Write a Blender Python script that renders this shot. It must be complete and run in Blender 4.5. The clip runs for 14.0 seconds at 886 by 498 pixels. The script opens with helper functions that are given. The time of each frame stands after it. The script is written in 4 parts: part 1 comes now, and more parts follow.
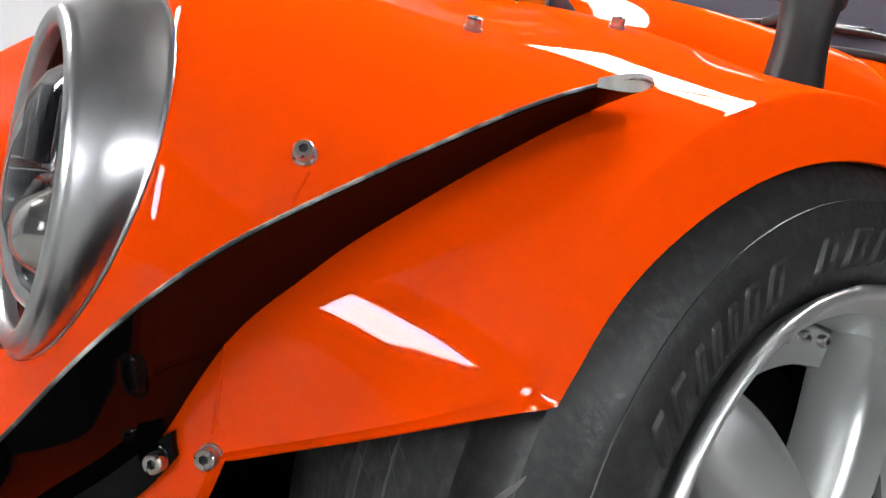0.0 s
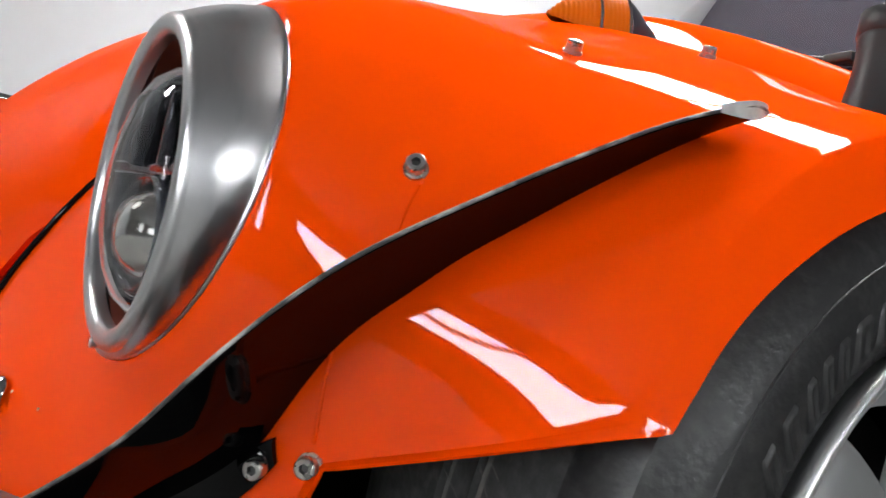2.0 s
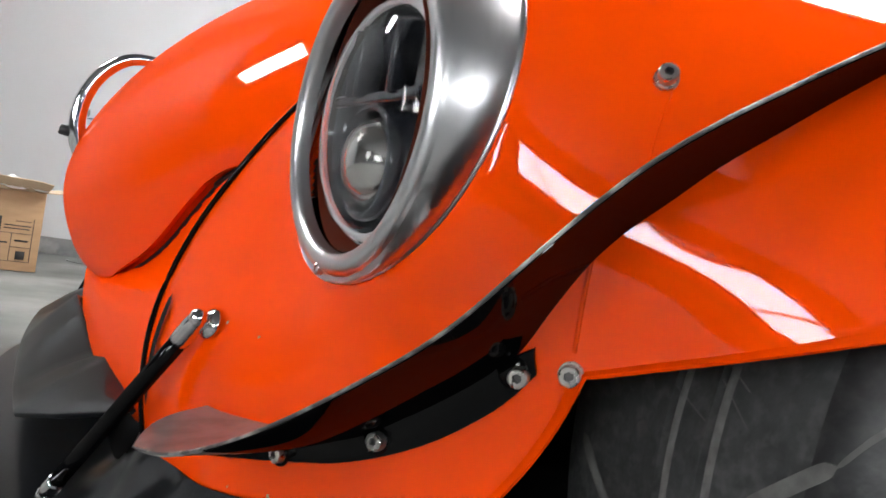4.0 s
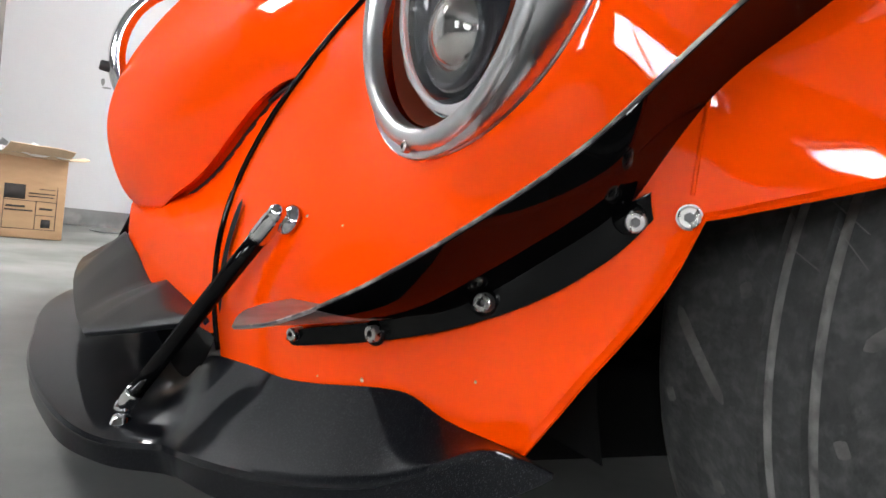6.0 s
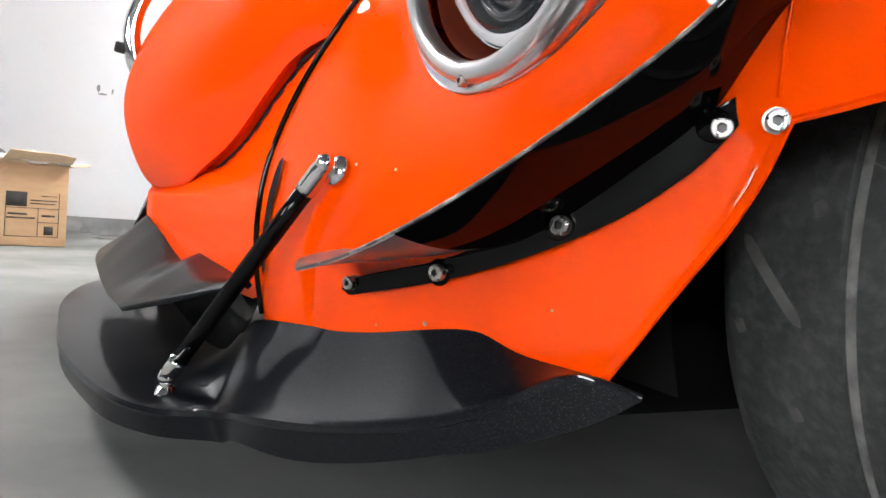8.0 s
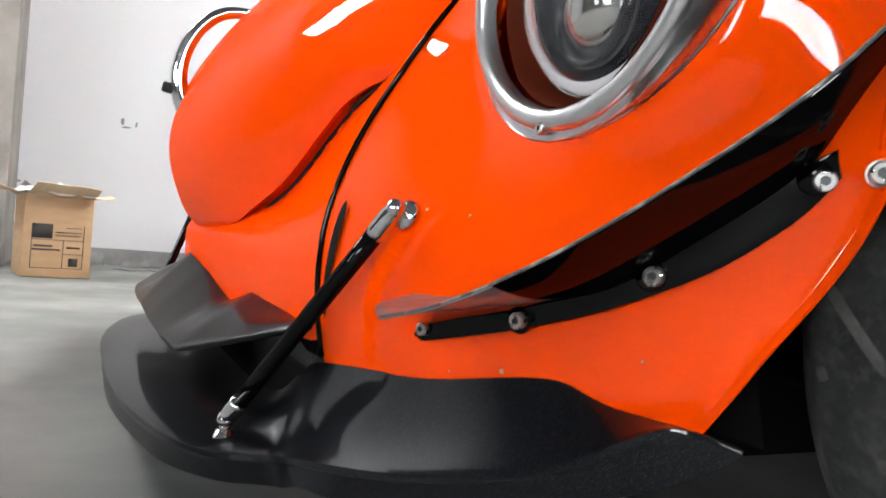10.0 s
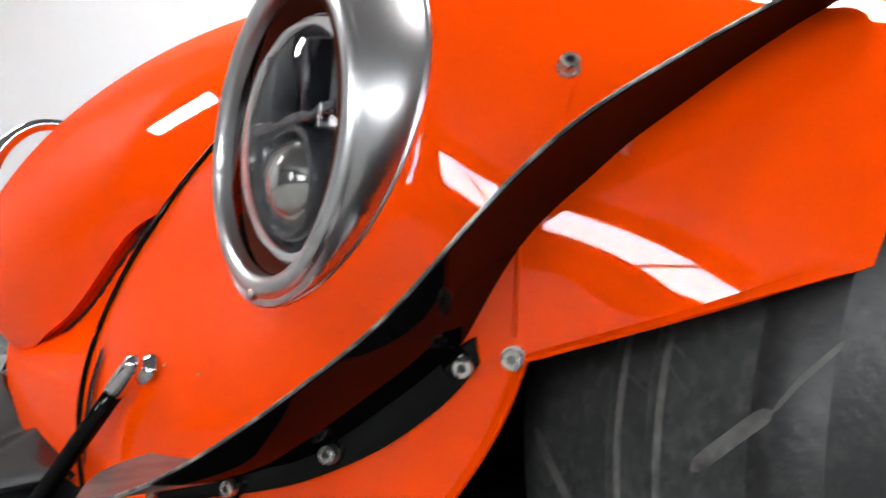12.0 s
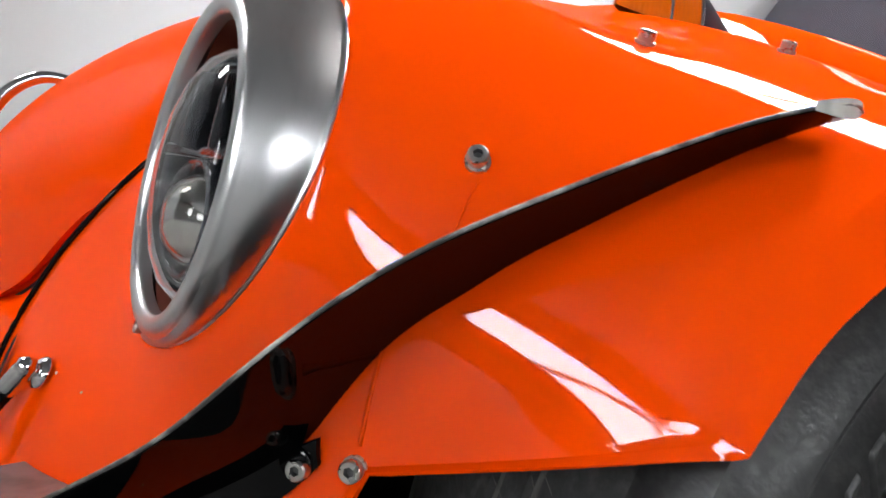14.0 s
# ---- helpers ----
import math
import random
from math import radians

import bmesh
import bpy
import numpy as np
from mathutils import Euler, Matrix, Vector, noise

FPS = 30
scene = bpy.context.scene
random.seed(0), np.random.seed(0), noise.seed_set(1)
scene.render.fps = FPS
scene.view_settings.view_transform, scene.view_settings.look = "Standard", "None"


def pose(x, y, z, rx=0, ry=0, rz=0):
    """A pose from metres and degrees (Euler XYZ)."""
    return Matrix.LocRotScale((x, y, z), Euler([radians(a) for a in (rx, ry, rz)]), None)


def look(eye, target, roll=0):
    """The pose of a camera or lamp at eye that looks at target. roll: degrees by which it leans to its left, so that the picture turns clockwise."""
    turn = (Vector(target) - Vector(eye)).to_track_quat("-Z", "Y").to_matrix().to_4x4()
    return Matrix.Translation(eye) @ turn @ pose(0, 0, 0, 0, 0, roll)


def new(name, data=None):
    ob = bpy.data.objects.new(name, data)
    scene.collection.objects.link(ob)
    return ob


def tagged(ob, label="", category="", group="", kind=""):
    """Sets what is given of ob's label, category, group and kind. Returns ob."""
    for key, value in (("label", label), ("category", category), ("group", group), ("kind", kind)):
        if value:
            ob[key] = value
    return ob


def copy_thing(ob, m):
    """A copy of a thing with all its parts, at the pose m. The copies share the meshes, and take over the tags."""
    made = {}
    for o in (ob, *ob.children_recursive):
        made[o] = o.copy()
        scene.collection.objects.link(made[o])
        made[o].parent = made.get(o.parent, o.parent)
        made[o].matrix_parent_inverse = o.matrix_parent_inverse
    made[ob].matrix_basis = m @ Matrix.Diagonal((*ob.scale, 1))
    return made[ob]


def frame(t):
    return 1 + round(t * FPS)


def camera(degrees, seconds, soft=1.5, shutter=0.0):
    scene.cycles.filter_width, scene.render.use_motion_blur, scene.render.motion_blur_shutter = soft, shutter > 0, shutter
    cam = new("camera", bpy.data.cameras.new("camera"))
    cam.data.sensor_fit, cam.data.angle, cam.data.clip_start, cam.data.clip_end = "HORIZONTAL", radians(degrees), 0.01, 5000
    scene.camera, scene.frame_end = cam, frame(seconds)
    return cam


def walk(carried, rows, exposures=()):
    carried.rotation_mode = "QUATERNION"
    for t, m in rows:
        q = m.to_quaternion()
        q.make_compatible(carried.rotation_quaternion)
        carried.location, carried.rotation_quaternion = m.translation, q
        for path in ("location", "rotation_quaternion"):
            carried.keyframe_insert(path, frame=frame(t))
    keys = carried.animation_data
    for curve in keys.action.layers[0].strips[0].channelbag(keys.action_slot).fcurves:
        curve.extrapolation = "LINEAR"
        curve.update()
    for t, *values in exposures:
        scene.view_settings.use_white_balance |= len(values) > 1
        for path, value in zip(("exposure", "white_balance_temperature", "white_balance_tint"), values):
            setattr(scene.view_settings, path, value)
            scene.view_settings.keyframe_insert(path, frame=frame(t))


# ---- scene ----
# ================= camera and its way =================
cam = camera(60.0, 14.0, shutter=0.5)
PATH = [
    (0, (1.2807, 0.0415, 0.4639), (0.1367, 0.7766, 0.4876), 7.40),
    (0.5, (1.2799, 0.0402, 0.4666), (0.1353, 0.7738, 0.5100), 7.70),
    (1, (1.2767, 0.0365, 0.4654), (0.1312, 0.7670, 0.5263), 8.30),
    (1.5, (1.2671, 0.0244, 0.4593), (0.1095, 0.7358, 0.5195), 9.10),
    (2, (1.2570, 0.0070, 0.4534), (0.0864, 0.6963, 0.5134), 10.20),
    (2.5, (1.2465, -0.0142, 0.4454), (0.0598, 0.6480, 0.4923), 10.50),
    (3, (1.2333, -0.0368, 0.4345), (0.0286, 0.5943, 0.4624), 10.10),
    (3.5, (1.2264, -0.0584, 0.4234), (0.0129, 0.5549, 0.4304), 9.50),
    (4, (1.2149, -0.0765, 0.4074), (-0.0061, 0.5222, 0.3944), 9.10),
    (4.2, (1.2137, -0.0830, 0.3999), (-0.0095, 0.5120, 0.3781), 8.80),
    (6.3, (1.1863, -0.1150, 0.3296), (-0.0374, 0.4733, 0.2482), 6.70),
    (6.5, (1.1840, -0.1163, 0.3240), (-0.0374, 0.4760, 0.2400), 6.30),
    (7, (1.1831, -0.1215, 0.3115), (-0.0354, 0.4787, 0.2462), 5.30),
    (7.5, (1.1775, -0.1304, 0.2969), (-0.0422, 0.4678, 0.2298), 4.80),
    (7.7, (1.1728, -0.1352, 0.2920), (-0.0476, 0.4604, 0.2217), 4.70),
    (9.8, (1.1404, -0.1869, 0.2921), (-0.0945, 0.3822, 0.2618), 4.90),
    (10, (1.1443, -0.1834, 0.2993), (-0.0898, 0.3883, 0.2815), 4.80),
    (10.5, (1.1561, -0.1646, 0.3195), (-0.0666, 0.4304, 0.3271), 4.10),
    (11, (1.1781, -0.1390, 0.3391), (-0.0299, 0.4848, 0.3672), 3.50),
    (11.5, (1.2044, -0.1166, 0.3565), (0.0122, 0.5365, 0.4019), 3.10),
    (12, (1.2225, -0.0766, 0.3817), (0.0558, 0.6174, 0.4624), 2.50),
    (12.5, (1.2421, -0.0396, 0.4065), (0.0972, 0.6895, 0.4896), 3.40),
    (13, (1.2531, -0.0052, 0.4380), (0.1006, 0.7154, 0.4862), 6.30),
    (13.5, (1.2454, 0.0111, 0.4470), (0.0639, 0.6841, 0.4767), 10.00),
    (14, (1.2330, 0.0105, 0.4544), (0.0272, 0.6385, 0.4882), 12.50),
]
EXPOSURES = [(0, -1.75), (2.5, -1.97), (4, -1.87), (6.5, -1.38), (7.5, -1.23), (10, -1.52), (12, -1.67), (14, -1.85)]
walk(cam, [(t, look(eye, target, roll)) for t, eye, target, roll in PATH], EXPOSURES)

# ================= world and light =================
world = bpy.data.worlds.new("world")
scene.world = world
world.use_nodes = True
world.node_tree.nodes["Background"].inputs[0].default_value = (0.8, 0.85, 0.9, 1)
world.node_tree.nodes["Background"].inputs[1].default_value = 0.15


# ================= materials =================
def material(name, colour, rough=0.5, metal=0.0, coat=0.0, grain=0.0, grain_scale=60.0, bump=0.0, bump_scale=200.0,
             stain=None, stain_scale=4.0, stain_amount=0.0, rough_var=0.0, stretch=(1, 1, 1), spec=0.5, coat_ior=1.42, speck=None):
    m = bpy.data.materials.new(name)
    m.use_nodes = True
    nt = m.node_tree
    b = nt.nodes["Principled BSDF"]
    b.inputs["Roughness"].default_value = rough
    b.inputs["Metallic"].default_value = metal
    b.inputs["Coat Weight"].default_value = coat
    b.inputs["Coat Roughness"].default_value = 0.03
    b.inputs["Coat IOR"].default_value = coat_ior
    b.inputs["Specular IOR Level"].default_value = spec
    tc = nt.nodes.new("ShaderNodeTexCoord")
    mp = nt.nodes.new("ShaderNodeMapping")
    mp.inputs["Scale"].default_value = stretch
    nt.links.new(tc.outputs["Object"], mp.inputs["Vector"])
    last = None
    rgb = nt.nodes.new("ShaderNodeRGB")
    rgb.outputs[0].default_value = (*colour, 1)
    last = rgb.outputs[0]

    def noise_node(scale, detail=6.0):
        n = nt.nodes.new("ShaderNodeTexNoise")
        n.inputs["Scale"].default_value = scale
        n.inputs["Detail"].default_value = detail
        nt.links.new(mp.outputs[0], n.inputs["Vector"])
        return n

    def mix(fac, a, c2):
        x = nt.nodes.new("ShaderNodeMix")
        x.data_type = "RGBA"
        nt.links.new(fac, x.inputs["Factor"])
        nt.links.new(a, x.inputs["A"])
        x.inputs["B"].default_value = (*c2, 1)
        return x.outputs["Result"]

    def ramp(src, lo, hi, top=1.0):
        r = nt.nodes.new("ShaderNodeMapRange")
        r.inputs["From Min"].default_value, r.inputs["From Max"].default_value = lo, hi
        r.inputs["To Max"].default_value = top
        nt.links.new(src, r.inputs["Value"])
        return r.outputs[0]

    if grain:
        n = noise_node(grain_scale)
        last = mix(ramp(n.outputs["Fac"], 0.35, 0.7, grain), last, tuple(c * 0.45 for c in colour))
    if stain:
        n = noise_node(stain_scale, 8.0)
        last = mix(ramp(n.outputs["Fac"], 0.48, 0.68, stain_amount), last, stain)
    if speck:
        n = noise_node(1300.0, 2.0)
        last = mix(ramp(n.outputs["Fac"], 0.58, 0.70), last, speck)
    nt.links.new(last, b.inputs["Base Color"])
    if rough_var:
        n = noise_node(stain_scale * 2.3, 7.0)
        r = nt.nodes.new("ShaderNodeMapRange")
        r.inputs["From Min"].default_value, r.inputs["From Max"].default_value = 0.3, 0.7
        r.inputs["To Min"].default_value, r.inputs["To Max"].default_value = max(0.02, rough - rough_var), rough + rough_var
        nt.links.new(n.outputs["Fac"], r.inputs["Value"])
        nt.links.new(r.outputs[0], b.inputs["Roughness"])
    if bump:
        n = noise_node(bump_scale, 4.0)
        bp = nt.nodes.new("ShaderNodeBump")
        bp.inputs["Strength"].default_value = bump
        bp.inputs["Distance"].default_value = 0.002
        nt.links.new(n.outputs["Fac"], bp.inputs["Height"])
        nt.links.new(bp.outputs[0], b.inputs["Normal"])
    return m


def glass(name, colour=(1, 1, 1), rough=0.0, ior=1.45):
    m = bpy.data.materials.new(name)
    m.use_nodes = True
    b = m.node_tree.nodes["Principled BSDF"]
    b.inputs["Base Color"].default_value = (*colour, 1)
    b.inputs["Roughness"].default_value = rough
    b.inputs["Transmission Weight"].default_value = 1.0
    b.inputs["IOR"].default_value = ior
    return m


def glow(name, colour, strength):
    m = bpy.data.materials.new(name)
    m.use_nodes = True
    nt = m.node_tree
    nt.nodes.remove(nt.nodes["Principled BSDF"])
    e = nt.nodes.new("ShaderNodeEmission")
    e.inputs[0].default_value, e.inputs[1].default_value = (*colour, 1), strength
    nt.links.new(e.outputs[0], nt.nodes["Material Output"].inputs[0])
    return m


ORANGE = material("orange_paint", (0.90, 0.062, 0.0003), 0.4, coat=0.205, stain=(0.84, 0.056, 0.0003), stain_scale=3.0, stain_amount=0.25, bump=0.010, bump_scale=34.0, spec=0.0, coat_ior=2.0)
BLACK_GLOSS = material("gloss_black", (0.002, 0.002, 0.0023), 0.3, coat=0.13, bump=0.004, bump_scale=12.0, spec=0.0, coat_ior=1.9)
BLACK_SPLIT = material("black_composite", (0.004, 0.0045, 0.006), 0.3, coat=0.24, stain=(0.010, 0.010, 0.011), stain_scale=9.0, stain_amount=0.15, spec=0.03, coat_ior=1.8, bump=0.012, bump_scale=30.0, speck=(0.035, 0.037, 0.04))
BLACK_DULL = material("black_plastic", (0.006, 0.006, 0.007), 0.5, bump=0.1, bump_scale=300.0)
RUBBER = material("tyre_rubber", (0.014, 0.014, 0.015), 0.40, grain=0.4, grain_scale=60, stain=(0.06, 0.059, 0.056), stain_scale=110.0, stain_amount=0.35, spec=0.5, rough_var=0.12, bump=0.25, bump_scale=170.0)
RUBBER_WORN = material("scuffed_tread_rubber", (0.050, 0.051, 0.051), 0.5, grain=0.6, grain_scale=90, stain=(0.10, 0.10, 0.097), stain_scale=95.0, stain_amount=0.5, bump=0.5, bump_scale=160.0, spec=0.35)
GROOVE = material("dusty_groove", (0.15, 0.147, 0.14), 0.9, grain=0.9, grain_scale=38, stain=(0.03, 0.03, 0.03), stain_scale=30.0, stain_amount=0.7, bump=0.3, bump_scale=240.0)
ALLOY = material("silver_alloy", (0.62, 0.63, 0.63), 0.3, metal=0.85, coat=0.4, bump=0.02, bump_scale=60.0)
POLISHED = material("brushed_polished_aluminium", (0.68, 0.68, 0.70), 0.30, metal=1.0, stain=(0.48, 0.48, 0.50), stain_scale=20.0, stain_amount=0.4, rough_var=0.015, bump=0.006, bump_scale=24.0, stretch=(1, 3, 1))
RIM_METAL = material("polished_rim_metal", (0.82, 0.82, 0.83), 0.36, metal=1.0, rough_var=0.04, stain_scale=12.0, bump=0.01, bump_scale=60.0)
CHROME = material("chrome", (0.8, 0.8, 0.81), 0.1, metal=1.0, rough_var=0.05, stain_scale=40)
STEEL = material("zinc_steel", (0.54, 0.53, 0.51), 0.3, metal=1.0, rough_var=0.12, stain=(0.3, 0.28, 0.25), stain_scale=60.0, stain_amount=0.5)
CHIPPED = material("chipped_edge", (0.05, 0.048, 0.045), 0.5, stain=(0.5, 0.49, 0.46), stain_scale=45.0, stain_amount=0.9)
PALE_CHIP = material("pale_bare_plastic", (0.66, 0.66, 0.62), 0.5, grain=0.4, grain_scale=50, stain=(0.2, 0.19, 0.18), stain_scale=40.0, stain_amount=0.6)
# canard nose: its grey sheen is put into the base colour
NOSE_GREY = material("nose_sheen_plastic", (0.16, 0.145, 0.14), 0.4, coat=0.4, stain=(0.02, 0.018, 0.018), stain_scale=26.0, stain_amount=0.7, bump=0.03, bump_scale=160.0)
STEEL_DARK = material("socket_shadow_steel", (0.12, 0.12, 0.12), 0.5, metal=1.0)
# near-black that carries the shade of wheel wells, underbody and openings
DARK = material("deep_shade_black", (0.005, 0.005, 0.005), 0.8, spec=0.1)
RED_PART = material("red_caliper_paint", (0.3, 0.012, 0.01), 0.4)
FLOOR_M = material("painted_concrete", (0.16, 0.165, 0.16), 0.62, grain=0.3, grain_scale=5.0, stain=(0.30, 0.30, 0.29), stain_scale=1.6, stain_amount=0.7, rough_var=0.12, spec=0.2, bump=0.15, bump_scale=30.0)
WALL_M = material("white_wall_paint", (0.54, 0.56, 0.58), 0.7, stain=(0.46, 0.46, 0.45), stain_scale=1.1, stain_amount=0.35, bump=0.2, bump_scale=45.0)
# unseen walls, set dark so that little light bounces back
WALL_GREY = material("darkened_render", (0.07, 0.07, 0.07), 0.8, stain=(0.04, 0.04, 0.04), stain_scale=1.3, stain_amount=0.5, bump=0.2, bump_scale=30)
SKIRT_M = material("grey_skirting_paint", (0.2, 0.21, 0.21), 0.6, grain=0.5, grain_scale=14, stain=(0.4, 0.4, 0.4), stain_scale=6.0, stain_amount=0.7, bump=0.2, bump_scale=50)
PILLAR_M = material("bare_cement", (0.28, 0.265, 0.245), 0.85, grain=0.5, grain_scale=6.0, stain=(0.16, 0.15, 0.14), stain_scale=3.0, stain_amount=0.6, bump=0.4, bump_scale=40)
# unseen ceiling, likewise darkened against bounced light
CEILING_M = material("darkened_ceiling_paint", (0.10, 0.10, 0.10), 0.8, stain=(0.07, 0.07, 0.07), stain_scale=2.0, stain_amount=0.3)
CARD = material("brown_cardboard", (0.42, 0.27, 0.15), 0.8, grain=0.25, grain_scale=9.0, stain=(0.33, 0.2, 0.11), stain_scale=5.0, stain_amount=0.5, bump=0.1, bump_scale=60, stretch=(1, 1, 4))
CARD_IN = material("pale_cardboard", (0.55, 0.42, 0.28), 0.85, grain=0.2, grain_scale=9.0)
INK = material("black_print", (0.03, 0.028, 0.026), 0.7, grain=0.3, grain_scale=60)
FILM_M = material("pale_plastic_film", (0.62, 0.63, 0.62), 0.25, coat=0.5, stain=(0.4, 0.41, 0.4), stain_scale=14.0, stain_amount=0.5)
AMBER = material("amber_lens", (0.6, 0.12, 0.001), 0.35, coat=0.3, spec=0.1)
HOUSING_M = material("blue_grey_plastic", (0.02, 0.025, 0.035), 0.3, coat=0.6)
GLASS = glass("clear_glass", (0.96, 0.97, 1.0), 0.0, 1.12)
GLASS.node_tree.nodes["Principled BSDF"].inputs["Coat Weight"].default_value = 0.5
# purplish grey base stands in for what the windscreen would reflect
WINDSCREEN_M = material("reflection_tinted_windscreen", (0.055, 0.052, 0.068), 0.03, coat=1.0)
# lamp bucket: orange reflection and gap shade mixed into one dark colour
BUCKET_M = material("dark_red_brown_gap_shade", (0.10, 0.014, 0.004), 0.4)
HALO = material("white_halo_plastic", (0.95, 0.95, 0.96), 0.35, coat=0.3)
LAMP_BLACK = material("lamp_bezel_black", (0.01, 0.011, 0.014), 0.12, coat=1.0)
DUST = material("pale_road_dust", (0.19, 0.187, 0.178), 0.9, grain=0.9, grain_scale=60, stain=(0.06, 0.06, 0.06), stain_scale=45.0, stain_amount=0.9, bump=0.3, bump_scale=200.0)
REFLECTOR = material("reflector_silver", (0.76, 0.74, 0.70), 0.14, metal=1.0)
SMOKED = material("smoked_reflector", (0.07, 0.07, 0.08), 0.15, metal=1.0)
DAYLIGHT = glow("daylight_outside", (0.95, 0.98, 1.0), 124.0)
TUBE = glow("lamp_glow", (1.0, 0.99, 0.97), 312.0)


# ================= mesh helpers =================
def mesh_object(name, bm, mat, smooth=True):
    me = bpy.data.meshes.new(name)
    bmesh.ops.recalc_face_normals(bm, faces=bm.faces)
    bm.to_mesh(me)
    bm.free()
    me.materials.append(mat)
    if smooth:
        me.shade_smooth()
    return me


def thing(name, label, category, group="", kind=""):
    ob = new(name)
    ob.empty_display_size = 0.05
    return tagged(ob, label, category, group, kind)


def part(name, bm, mat, parent, label="", smooth=True, angle=None):
    ob = new(name, mesh_object(name, bm, mat, smooth))
    if angle is not None:
        ob.data.set_sharp_from_angle(angle=radians(angle))
    ob.parent = parent
    if label:
        ob["label"] = label
    return ob


def solid(ob, thick, offset=-1.0, bevel=0.0):
    m = ob.modifiers.new("thickness", "SOLIDIFY")
    m.thickness, m.offset = thick, offset
    if bevel:
        v = ob.modifiers.new("edge", "BEVEL")
        v.width, v.segments, v.limit_method = bevel, 2, "ANGLE"
    else:
        v = ob.modifiers.new("crease", "EDGE_SPLIT")
        v.split_angle = radians(40)
    return ob


def spline(knots, values):
    """A smooth function through the values at the knots (natural cubic)."""
    x, y = np.array(knots, float), np.array(values, float)
    n, h = len(x), np.diff(x)
    a, r = np.eye(n), np.zeros((n,) + y.shape[1:])
    for i in range(1, n - 1):
        a[i, i - 1:i + 2] = h[i - 1], 2 * (h[i - 1] + h[i]), h[i]
        r[i] = 6 * ((y[i + 1] - y[i]) / h[i] - (y[i] - y[i - 1]) / h[i - 1])
    m = np.linalg.solve(a, r)

    def f(t):
        k = int(np.clip(np.searchsorted(x, t) - 1, 0, n - 2))
        t = min(max(t, x[0]), x[-1])
        p, q = (x[k + 1] - t) / h[k], (t - x[k]) / h[k]
        return p * y[k] + q * y[k + 1] + ((p ** 3 - p) * m[k] + (q ** 3 - q) * m[k + 1]) * h[k] ** 2 / 6

    return f


def curve3(points):
    """A smooth space curve through the points, run over by 0..1."""
    p = np.array(points, float)
    d = np.r_[0, np.cumsum(np.linalg.norm(np.diff(p, axis=0), axis=1))]
    return spline(d / d[-1], p)


def grid(point, nu, nv, close_u=False):
    """A sheet of quads from point(u, v) with u, v in 0..1."""
    bm = bmesh.new()
    vs = [[bm.verts.new(point(i / nu, j / nv)) for j in range(nv + 1)] for i in range(nu + (0 if close_u else 1))]
    for i in range(nu):
        for j in range(nv):
            a, b = vs[i], vs[(i + 1) % len(vs)]
            bm.faces.new((a[j], b[j], b[j + 1], a[j + 1]))
    return bm


def box(size, centre=(0, 0, 0), bevel=0.0, segments=2):
    bm = bmesh.new()
    bmesh.ops.create_cube(bm, size=1.0, matrix=Matrix.Translation(centre) @ Matrix.Diagonal((*size, 1)))
    if bevel:
        bmesh.ops.bevel(bm, geom=bm.edges[:], offset=bevel, segments=segments, affect="EDGES", profile=0.5)
    return bm


def lathe(profile, steps=48, axis=(0, 0, 1), centre=(0, 0, 0)):
    """Turns a profile of (radius, height) round the axis through centre."""
    z = Vector(axis).normalized()
    x = z.orthogonal().normalized()
    y = z.cross(x)
    c = Vector(centre)
    bm = bmesh.new()
    rings = []
    for r, h in profile:
        if r < 1e-6:
            rings.append([bm.verts.new(c + z * h)] * steps)
        else:
            rings.append([bm.verts.new(c + z * h + (x * math.cos(a) + y * math.sin(a)) * r) for a in (2 * math.pi * k / steps for k in range(steps))])
    for a, b in zip(rings, rings[1:]):
        for k in range(steps):
            f = []
            for v in (a[k], a[(k + 1) % steps], b[(k + 1) % steps], b[k]):
                if v not in f:
                    f.append(v)
            if len(f) > 2:
                bm.faces.new(f)
    return bm


def tube(path, radius, n=40, sides=12, taper=None):
    """A round bar along path(0..1)."""
    pts = [Vector(path(i / n)) for i in range(n + 1)]
    bm = bmesh.new()
    rings = []
    up = Vector((0.13, 0.21, 0.97))
    for i, p in enumerate(pts):
        d = (pts[min(i + 1, n)] - pts[max(i - 1, 0)]).normalized()
        x = d.cross(up).normalized()
        y = d.cross(x)
        r = radius * (taper(i / n) if taper else 1.0)
        rings.append([bm.verts.new(p + (x * math.cos(a) + y * math.sin(a)) * r) for a in (2 * math.pi * k / sides for k in range(sides))])
    for a, b in zip(rings, rings[1:]):
        for k in range(sides):
            bm.faces.new((a[k], a[(k + 1) % sides], b[(k + 1) % sides], b[k]))
    bm.faces.new(rings[0])
    bm.faces.new(rings[-1])
    return bm


def line(a, b):
    a, b = Vector(a), Vector(b)
    return lambda t: a.lerp(b, t)


# ================= the garage =================
def slab(name, size, centre, mat, label, category):
    ob = new(name, mesh_object(name, box(size, centre), mat, False))
    return tagged(ob, label, category, kind="structure")


slab("floor", (15.7, 15.5, 0.1), (4.25, 0.35, -0.05), FLOOR_M, "pale grey worn painted concrete garage floor", "floor")
slab("wall_west", (0.1, 15.3, 4.2), (-3.55, 0.35, 2.1), WALL_M, "white painted plaster wall with scuffs", "wall")
# the south and east walls with openings to the daylight
OPENINGS = ((2.0, 2.8, 1.4, 3.5), (5.75, 10.6, 1.55, 3.1))
EAST_OPENINGS = ((-2.0, 4.5, 3.0, 3.65),)
SOUTH_Y = -7.3


